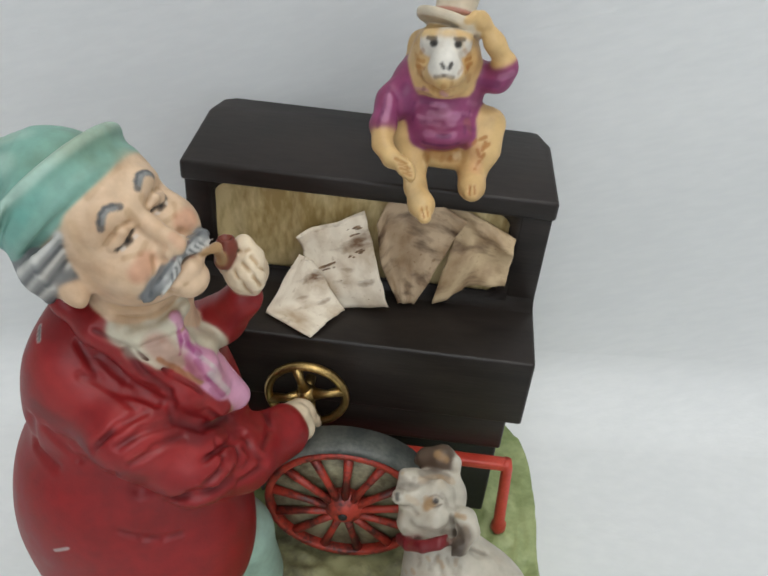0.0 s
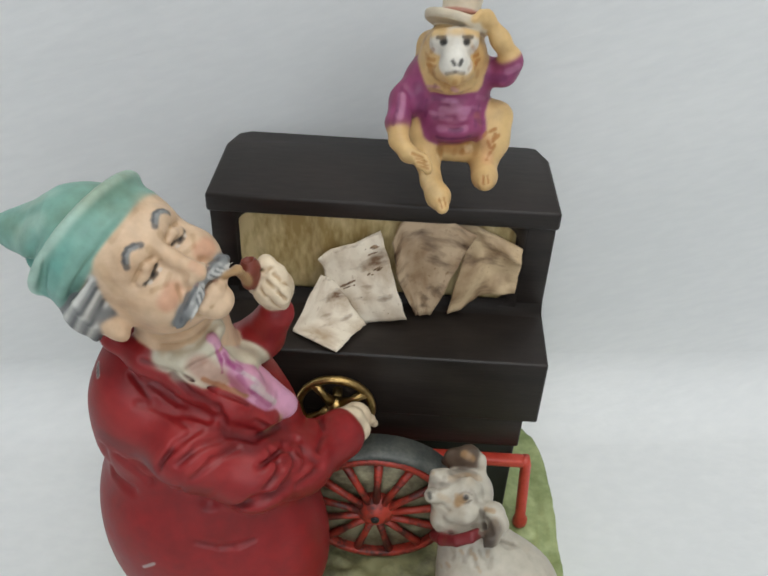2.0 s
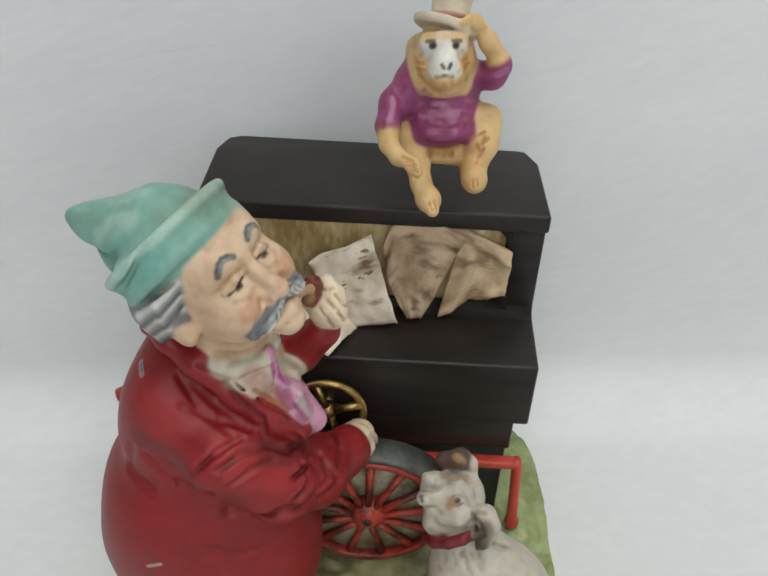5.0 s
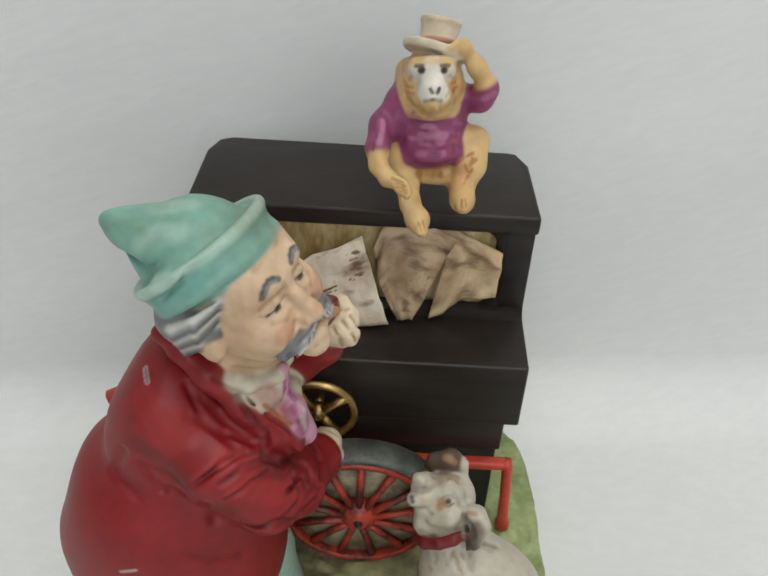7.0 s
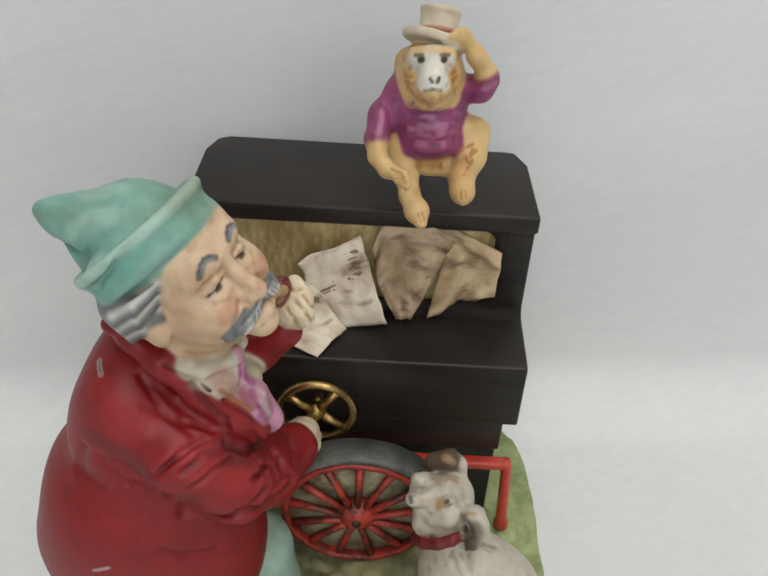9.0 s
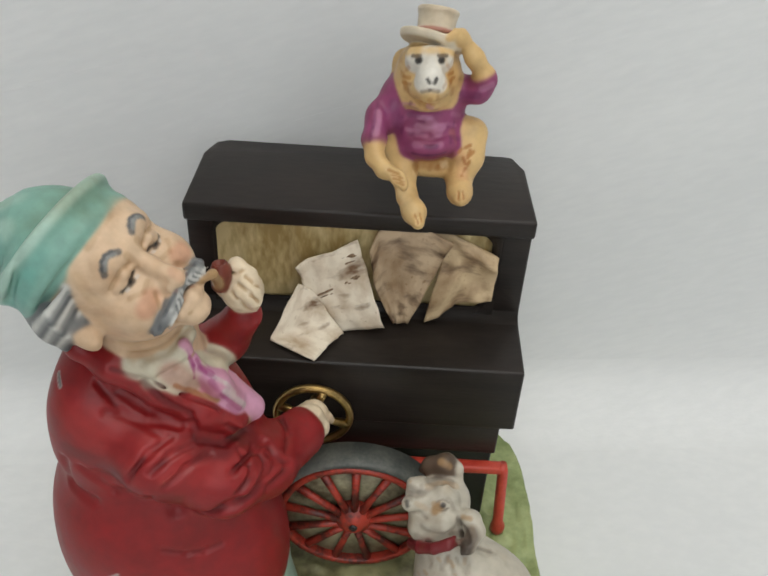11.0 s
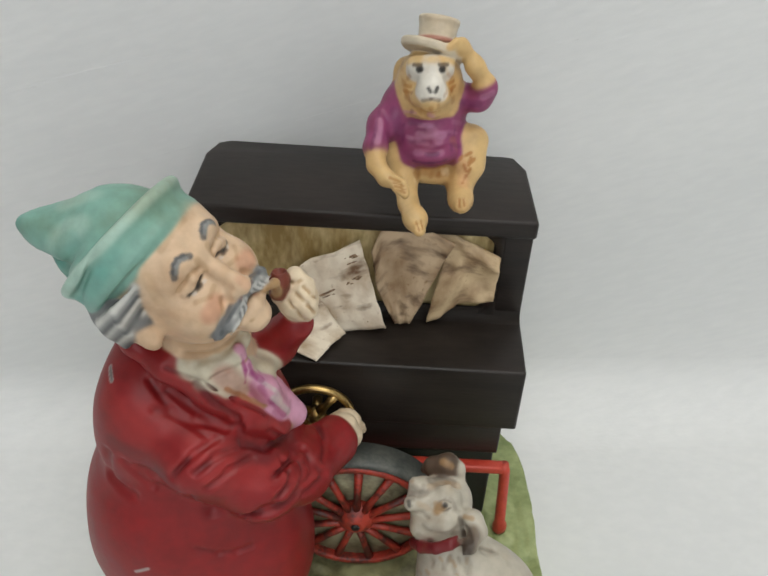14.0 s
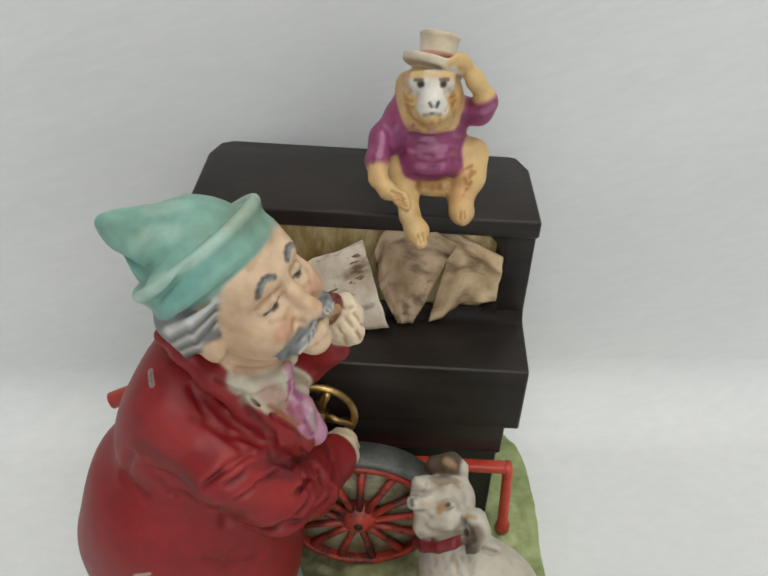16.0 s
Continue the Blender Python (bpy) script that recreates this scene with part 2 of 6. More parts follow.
            q = np.stack([ids[tuple((base - u_ - v_).T)], ids[tuple((base - v_).T)], ids[tuple(base.T)], ids[tuple((base - u_).T)]], 1)
            q[~flip] = q[~flip][:, ::-1]
            quads.append(q)
        quads = np.concatenate(quads)
        quads = quads[(quads >= 0).all(1)]
        best, col = np.full(len(v), 1e3), np.full((len(v), 3), 0.5)
        sw = np.zeros(len(v))
        acc = np.zeros((len(v), 3))
        for dist, lo, hi, c in self.solids:
            m = ((v >= lo) & (v <= hi)).all(1)
            if not m.any():
                continue
            d = np.full(len(v), 1e3)
            d[m] = dist(v[m])
            g = np.exp(-np.clip(d / 0.00022, -60, 60))
            g[~m] = 0
            acc += g[:, None] * c
            sw += g
        col = acc / np.maximum(sw, 1e-30)[:, None]
        for p, q, r, c, amount in self.dabs:
            m = (np.abs(v - (p + q) / 2) <= np.abs(q - p) / 2 + r * 1.5).all(1)
            ab = q - p
            h = np.clip(((v[m] - p) @ ab) / max(float(ab @ ab), 1e-12), 0, 1)
            d = np.linalg.norm(v[m] - p - h[:, None] * ab, axis=1)
            a = np.clip((r * 1.3 - d) / (r * 0.6), 0, 1)[:, None] * amount
            col[m] = col[m] * (1 - a) + c * a
        me = bpy.data.meshes.new(name)
        me.vertices.add(len(v))
        me.vertices.foreach_set("co", v.astype(np.float32).ravel())
        me.loops.add(len(quads) * 4)
        me.loops.foreach_set("vertex_index", quads.astype(np.int32).ravel())
        me.polygons.add(len(quads))
        me.polygons.foreach_set("loop_start", np.arange(0, len(quads) * 4, 4, dtype=np.int32))
        me.polygons.foreach_set("use_smooth", np.ones(len(quads), bool))
        at = me.color_attributes.new("paint", 'FLOAT_COLOR', 'POINT')
        at.data.foreach_set("color", np.concatenate([col, np.ones((len(v), 1))], 1).astype(np.float32).ravel())
        me.update(calc_edges=True)
        me.validate()
        me.materials.append(material)
        return new(name, me)


# ---- solid helpers ----
def prism(profile, x0, x1, bevel=0.0, seg=2):
    """A profile of (y, z) points drawn along x."""
    bm = bmesh.new()
    a = [bm.verts.new((x0, y, z)) for y, z in profile]
    b = [bm.verts.new((x1, y, z)) for y, z in profile]
    bm.faces.new(a[::-1])
    bm.faces.new(b)
    for i in range(len(a)):
        j = (i + 1) % len(a)
        bm.faces.new((a[i], a[j], b[j], b[i]))
    bmesh.ops.recalc_face_normals(bm, faces=bm.faces)
    if bevel:
        bmesh.ops.bevel(bm, geom=bm.edges[:], offset=bevel, segments=seg, affect='EDGES', profile=0.6)
    return bm


def block(lo, hi, bevel=0.0, seg=2):
    return prism([(lo[1], lo[2]), (hi[1], lo[2]), (hi[1], hi[2]), (lo[1], hi[2])], lo[0], hi[0], bevel, seg)


def tube(pts, r, sides=10, closed=False):
    """A round bar through points."""
    bm = bmesh.new()
    pts = [Vector(p) for p in pts]
    rings, n = [], len(pts)
    for i, p in enumerate(pts):
        a, b = (pts[i - 1], pts[(i + 1) % n]) if closed else (pts[max(i - 1, 0)], pts[min(i + 1, n - 1)])
        d = (b - a).normalized()
        u = d.orthogonal().normalized() if not rings else (u - d * u.dot(d)).normalized()
        w = d.cross(u)
        rr = r[i] if hasattr(r, "__len__") else r
        rings.append([bm.verts.new(p + rr * (math.cos(2 * math.pi * k / sides) * u + math.sin(2 * math.pi * k / sides) * w)) for k in range(sides)])
    for i in range(n if closed else n - 1):
        a, b = rings[i], rings[(i + 1) % n]
        for k in range(sides):
            bm.faces.new((a[k], a[(k + 1) % sides], b[(k + 1) % sides], b[k]))
    if not closed:
        bm.faces.new(rings[0][::-1])
        bm.faces.new(rings[-1])
    bmesh.ops.recalc_face_normals(bm, faces=bm.faces)
    return bm


def lathe(profile, sides=40):
    """A closed turned ring about y: points (radius, y)."""
    bm = bmesh.new()
    rings = [[bm.verts.new((r * math.cos(2 * math.pi * k / sides), y, r * math.sin(2 * math.pi * k / sides))) for k in range(sides)] for r, y in profile]
    n = len(rings)
    for i in range(n):
        a, b = rings[i], rings[(i + 1) % n]
        for k in range(sides):
            bm.faces.new((a[k], a[(k + 1) % sides], b[(k + 1) % sides], b[k]))
    bmesh.ops.recalc_face_normals(bm, faces=bm.faces)
    return bm


# ---- the setting ----
def setting():
    t = part("table", block((-1.5, -1.6, -0.085), (1.5, 0.02, -0.0555), 0.0), M_TABLE, smooth=False)
    tagged(t, "white table under a pale backdrop", "table", kind="structure")
    # one pale sheet over the table that sweeps up into the wall
    r, n = 0.034, 12
    bow = [(r * math.sin(a), -0.045 + r * (1 - math.cos(a))) for a in [math.pi / 2 * i / n for i in range(n + 1)]]
    prof = [(-1.55, -0.045), (-0.06, -0.045), (-0.02, -0.045)] + bow + [(r, 0.02), (r, 0.5), (r, 1.6), (0.12, 1.6), (0.12, -0.055), (-1.55, -0.055)]
    w = part("wall_back", prism(prof, -1.5, 1.5), M_WALL, smooth=False)
    for p in w.data.polygons:
        p.use_smooth = abs(p.normal.x) < 0.5 and -0.0449 < p.center.z < -0.0111
    w.matrix_world = WALL
    tagged(w, "pale grey sheet sweeping up into a scratched plaster wall", "wall", kind="structure")
    rng = random.Random(4)
    for i, (x0, z0, x1, z1) in enumerate(SCRATCHES):
        pts, rad = [], []
        for k in range(15):
            s = k / 14
            pts.append((x0 + (x1 - x0) * s, r + 0.00003, z0 + (z1 - z0) * s + rng.uniform(-0.0002, 0.0002)))
            rad.append(0.00004 + 0.0001 * rng.random())
        part("plaster_ridge", tube(pts, rad, 6), M_WALL, w)
    for name, lo, hi in (("wall_front", (-1.5, -1.75, -0.9), (1.5, -1.62, 0.72)),
                         ("wall_left", (-1.65, -1.62, -0.9), (-1.52, 0.34, 1.75)), ("wall_right", (1.52, -1.62, -0.9), (1.65, 0.34, 1.75))):
        tagged(part(name, block(lo, hi), M_WALL, smooth=False), "plain pale grey wall", "wall", kind="structure")
    tagged(part("ceiling", block((-1.65, -1.75, 1.76), (1.65, 0.34, 1.85)), M_WALL, smooth=False), "plain pale ceiling", "ceiling", kind="structure")


WALL = pose(0, 0.050, 0, 0, 0, 6)
SCRATCHES = [(-0.165, 0.090, -0.100, 0.107), (-0.098, 0.108, -0.046, 0.125), (-0.135, 0.144, -0.092, 0.155), (-0.17, 0.134, -0.132, 0.143),
             (0.055, 0.156, 0.086, 0.166), (-0.088, 0.156, -0.062, 0.160), (-0.03, 0.128, 0.0, 0.138), (-0.16, 0.060, -0.12, 0.07)]
setting()


# ---- the organ cart ----
def organ():
    o = tagged(new("street_organ"), "dark brown toy street organ with music sheets in its front", "organ")
    # body: side profile (y, z) of shelf, body and skirt
    part("body", prism([(-0.0292, 0.0948), (-0.0292, 0.0662), (0.0405, 0.0662), (0.0405, 0.0948)], -0.060, 0.060, 0.0011, 3), M_ORGAN, o)
    part("skirt", prism([(-0.0286, 0.0668), (-0.0280, 0.0515), (0.040, 0.0515), (0.040, 0.0668)], -0.0575, 0.0550, 0.0008, 2), M_ORGAN, o)
    # upper case: two posts, back and a foot fillet
    part("side_post", block((-0.0598, 0.0, 0.0945), (-0.0515, 0.0402, 0.1325), 0.0007), M_ORGAN, o)
    part("side_post", block((0.0498, 0.0, 0.0945), (0.0598, 0.0402, 0.1325), 0.0007), M_ORGAN, o)
    part("back_panel", block((-0.0515, 0.009, 0.0945), (0.0498, 0.0402, 0.1325), 0.0), M_ORGAN, o)
    fil = [(0.0002, 0.0945), (-0.005, 0.0945)] + [(-0.005 + 0.0052 * math.sin(a), 0.0998 - 0.0052 * math.cos(a)) for a in [math.pi / 2 * k / 6 for k in range(1, 7)]]
    part("foot_moulding", prism(fil, -0.0597, 0.0597), M_ORGAN, o)
    # top board, its back corners rounded
    bm = bmesh.new()
    out = [(-0.0607, -0.0015), (0.0607, -0.0015), (0.0595, 0.034), (0.0555, 0.0425), (0.052, 0.0432), (-0.052, 0.0432), (-0.0565, 0.0425), (-0.0598, 0.034)]
    lo = [bm.verts.new((x, y, 0.1315)) for x, y in out]
    hi = [bm.verts.new((x, y, 0.1388)) for x, y in out]
    bm.faces.new(lo[::-1])
    bm.faces.new(hi)
    for i in range(len(out)):
        j = (i + 1) % len(out)
        bm.faces.new((lo[i], lo[j], hi[j], hi[i]))
    bmesh.ops.bevel(bm, geom=bm.edges[:], offset=0.0013, segments=3, affect='EDGES', profile=0.5)
    part("top_board", bm, M_ORGAN, o)
    # frame round the opening, its corners rounded
    x0, x1, z0, z1, rr = -0.0503, 0.0470, 0.0972, 0.1318, 0.0060
    inner = []
    for cx, cz, a0 in ((x1 - rr, z1 - rr, 0), (x0 + rr, z1 - rr, 90), (x0 + rr, z0 + rr, 180), (x1 - rr, z0 + rr, 270)):
        inner += [(cx + rr * math.cos(math.radians(a0 + 15 * k)), cz + rr * math.sin(math.radians(a0 + 15 * k))) for k in range(7)]
    bm = bmesh.new()
    cx, cz = (x0 + x1) / 2, (z0 + z1) / 2
    loops = []
    for y, out_ in ((-0.0008, True), (-0.0008, False), (0.0060, False)):
        ring = []
        for px, pz in inner:
            if out_:
                k = max(abs(px - cx) / 0.0535, abs(pz - cz) / 0.0195)
                ring.append(bm.verts.new((max(-0.0517, min(0.0500, cx + (px - cx) / k)), y, max(0.0945, min(0.1326, cz + (pz - cz) / k)))))
            else:
                ring.append(bm.verts.new((px, y, pz)))
        loops.append(ring)
    for p, q in zip(loops, loops[1:]):
        for k in range(len(inner)):
            bm.faces.new((p[k], p[(k + 1) % len(inner)], q[(k + 1) % len(inner)], q[k]))
    bmesh.ops.bevel(bm, geom=[e for e in bm.edges if e.verts[0] in loops[1] and e.verts[1] in loops[1]], offset=0.0006, segments=3, affect='EDGES')
    bmesh.ops.recalc_face_normals(bm, faces=bm.faces)
    part("opening_frame", bm, M_ORGAN, o)
    # lower box under the body
    part("lower_box", block((-0.050, -0.0238, 0.010), (0.0545, 0.036, 0.0517), 0.001), M_PLANK, o)
    # red undercarriage
    for x in (-0.056, 0.0575):
        part("leg", tube([(x, -0.031, 0.0492), (x + 0.001, -0.0315, 0.046), (x + 0.0027 * (1 if x > 0 else -1), -0.032, 0.0165), (x + 0.003 * (1 if x > 0 else -1), -0.032, 0.0145), (x + 0.003 * (1 if x > 0 else -1), -0.032, 0.0118), (x + 0.003 * (1 if x > 0 else -1), -0.032, 0.0098)], [0.0022, 0.002, 0.0021, 0.0028, 0.0029, 0.0018], 12), M_RED_CLEAN, o, "red turned leg")
    part("rail", block((-0.056, -0.0333, 0.0458), (0.0578, -0.0290, 0.0492), 0.0008), M_RED_CLEAN, o, "red rail")
    part("push_handle", tube([(-0.060, 0.004, 0.058), (-0.080, 0.003, 0.050), (-0.1010, -0.001, 0.0400)], [0.003, 0.003, 0.0036], 12), M_RED_CLEAN, o, "red push handle")
    return o




def crank_wheel(o):
    c = Vector((-0.0125, -0.037, 0.0770))
    w = part("crank_wheel", lathe([(0.0128 + 0.0014 * math.cos(a), 0.0016 * math.sin(a)) for a in [2 * math.pi * k / 10 for k in range(10)]], 56), M_BRASS, o, "polished brass crank wheel")
    w.location = c
    for k in range(4):
        a = 2 * math.pi * k / 4 + 0.3
        d = Vector((math.cos(a), 0, math.sin(a)))
        part("spoke", tube([d * 0.002, d * 0.007 + Vector((0, -0.0006, 0)), d * 0.0125], [0.0022, 0.0013, 0.0019], 10), M_BRASS, w)
    part("hub", lathe([(0.0001, -0.0036), (0.0014, -0.0034), (0.0024, -0.0024), (0.0034, -0.0008), (0.0036, 0.0016), (0.0001, 0.0017)], 20), M_BRASS, w)
    part("axle", lathe([(0.0001, 0.001), (0.0018, 0.001), (0.0018, 0.0082), (0.0001, 0.0082)], 16), M_BRASS, w)
    return w


def cart_wheel(o):
    c = Vector((0.0035, -0.0505, 0.0395))
    w = new("cart_wheel")
    w.parent, w.location = o, c
    rim = part("rim", lathe([(0.0252, -0.0014), (0.0256, -0.0020), (0.0273, -0.0020), (0.0277, -0.0014), (0.0277, 0.0030), (0.0272, 0.0036), (0.0256, 0.0036), (0.0252, 0.003)], 64), M_RED, w)
    for k in range(13):
        a = 2 * math.pi * (k + 0.22) / 13
        d = Vector((math.cos(a), 0, math.sin(a)))
        part("spoke", tube([d * 0.005 + Vector((0, -0.002, 0)), d * 0.014 + Vector((0, -0.0012, 0)), d * 0.0252], [0.0016, 0.0013, 0.0017], 8), M_RED, w)
    part("hub", lathe([(0.0001, -0.0055), (0.0030, -0.0055), (0.0040, -0.0046), (0.0058, -0.0035), (0.0072, -0.0020), (0.0074, 0.002), (0.0001, 0.002)], 28), M_RED, w)
    part("axle_cap", lathe([(0.0001, -0.0062), (0.0012, -0.0062), (0.0016, -0.0058), (0.0016, -0.0050), (0.0001, -0.0050)], 12), M_PLANK, w)
    part("backing", lathe([(0.0001, 0.0012), (0.0253, 0.0014), (0.0253, 0.0034), (0.0001, 0.0034)], 48), M_MUD, w)
    # fender over the wheel
    bm = bmesh.new()
    n, rings = 26, []
    for k in range(n + 1):
        a = math.radians(8 + 164 * k / n)
        cs, sn = math.cos(a), math.sin(a)
        lo_, hi_ = 0.0280, 0.0296 + 0.0005 * math.sin(3 * a)
        rings.append([bm.verts.new((r * cs, y, r * sn)) for r, y in ((lo_, -0.0012), (hi_ - 0.0012, -0.0016), (hi_, 0.0002), (hi_, 0.0095), (lo_, 0.0095))])
    for p, q in zip(rings, rings[1:]):
        for i in range(5):
            bm.faces.new((p[i], p[(i + 1) % 5], q[(i + 1) % 5], q[i]))
    bm.faces.new(rings[0])
    bm.faces.new(rings[-1][::-1])
    bmesh.ops.recalc_face_normals(bm, faces=bm.faces)
    f = part("fender", bm, M_FENDER, o, "worn grey fender")
    f.location = c
    return w


def along(pts, s):
    """The point at s (0 to 1) of a line through points."""
    pts = [Vector(p) for p in pts]
    gaps = [(q - p).length for p, q in zip(pts, pts[1:])]
    d = s * sum(gaps)
    for p, q, g in zip(pts, pts[1:], gaps):
        if d <= g or q is pts[-1]:
            return p.lerp(q, min(1, d / max(g, 1e-9)))
        d -= g


def sheet(name, top, right, bottom, left, material, parent, label="", wave=0.0008, seed=1, curl=None, n=22, thick=0.0006):
    """A slightly buckled sheet of clay paper between four edges (top and bottom run to the right, sides downwards)."""
    tl, tr, br, bl = [Vector(c) for c in (top[0], top[-1], bottom[-1], bottom[0])]
    nrm = (tr - tl).cross(bl - tl).normalized()
    if nrm.y > 0:
        nrm = -nrm
    bm = bmesh.new()
    uv = bm.loops.layers.uv.new("uv")
    co, grid = {}, []
    for side in (0, 1):
        rows = []
        for j in range(n + 1):
            row = []
            for i in range(n + 1):
                u, v = i / n, j / n
                p = along(top, u) * (1 - v) + along(bottom, u) * v + along(left, v) * (1 - u) + along(right, v) * u - ((tl * (1 - u) + tr * u) * (1 - v) + (bl * (1 - u) + br * u) * v)
                q = Vector((u * 2.3 + seed * 7.1, v * 2.3, seed * 1.7))
                h = wave * (noise.noise(q) + 0.5 * noise.noise(q * 2.7))
                ed = min(u, v, 1 - u, 1 - v)
                side_noise = 0.0006 * noise.noise(Vector((u * 6 + seed, v * 6, 3.3)))
                if curl:
                    cu, cv, amount, reach = curl
                    d = math.hypot(u - cu, v - cv)
                    h += amount * max(0, 1 - d / reach) ** 2
                p = p + nrm * (h + (thick if side == 0 else 0)) + (tr - tl).normalized() * side_noise * (1 if ed < 0.05 else 0)
                vt = bm.verts.new(p)
                co[vt] = (u, 1 - v)
                row.append(vt)
            rows.append(row)
        grid.append(rows)
    a, b = grid
    for j in range(n):
        for i in range(n):
            bm.faces.new((a[j][i], a[j + 1][i], a[j + 1][i + 1], a[j][i + 1]))
            bm.faces.new((b[j][i], b[j][i + 1], b[j + 1][i + 1], b[j + 1][i]))
    for i in range(n):
        bm.faces.new((a[0][i], a[0][i + 1], b[0][i + 1], b[0][i]))
        bm.faces.new((a[n][i + 1], a[n][i], b[n][i], b[n][i + 1]))
        bm.faces.new((a[i + 1][0], a[i][0], b[i][0], b[i + 1][0]))
        bm.faces.new((a[i][n], a[i + 1][n], b[i + 1][n], b[i][n]))
    for f in bm.faces:
        for lp in f.loops:
            lp[uv].uv = co[lp.vert]
    bmesh.ops.recalc_face_normals(bm, faces=bm.faces)
    return part(name, bm, material, parent, label)


def paper_material(name, base, dark, stain, lines, amount, seed):
    """Aged paper: rows of unreadable brown marks and stains along the edges of the sheet."""
    m = mat(name, base, 0.55)
    t = m.node_tree
    b = t.nodes["Principled BSDF"]
    uvn = t.nodes.new("ShaderNodeUVMap")
    uvn.uv_map = "uv"

    def noise_tex(scale_xyz, scale, detail=4):
        mp = t.nodes.new("ShaderNodeMapping")
        mp.inputs["Scale"].default_value = scale_xyz
        mp.inputs["Location"].default_value = (seed * 3.7, seed * 1.9, 0)
        link(t, uvn.outputs[0], mp.inputs[0])
        n = t.nodes.new("ShaderNodeTexNoise")
        n.inputs["Scale"].default_value, n.inputs["Detail"].default_value = scale, detail
        link(t, mp.outputs[0], n.inputs["Vector"])
        return n.outputs[0]

    def ramp(sock, lo, hi):
        r = t.nodes.new("ShaderNodeMapRange")
        r.inputs["From Min"].default_value, r.inputs["From Max"].default_value = lo, hi
        link(t, sock, r.inputs[0])
        return r.outputs[0]

    def mix(fac, a, c):
        x = t.nodes.new("ShaderNodeMix")
        x.data_type = 'RGBA'
        link(t, fac, x.inputs["Factor"])
        if isinstance(a, tuple):
            x.inputs["A"].default_value = (*a, 1)
        else:
            link(t, a, x.inputs["A"])
        x.inputs["B"].default_value = (*c, 1)
        return x.outputs["Result"]

    c = mix(ramp(noise_tex((1, 1, 1), 3.0), 0.42, 0.75), base, stain)
    c = mix(ramp(noise_tex((1.0, lines, 1), 1.6), 0.60 - amount, 0.72 - amount * 0.5), c, dark)
    c = mix(ramp(noise_tex((3, 3, 1), 5.0, 6), 0.62, 0.78), c, stain)
    link(t, c, b.inputs["Base Color"])
    bp = t.nodes.new("ShaderNodeBump")
    bp.inputs["Strength"].default_value, bp.inputs["Distance"].default_value = 0.5, 0.0006
    link(t, noise_tex((1.0, lines * 0.7, 1), 2.0), bp.inputs["Height"])
    link(t, bp.outputs[0], b.inputs["Normal"])
    return m


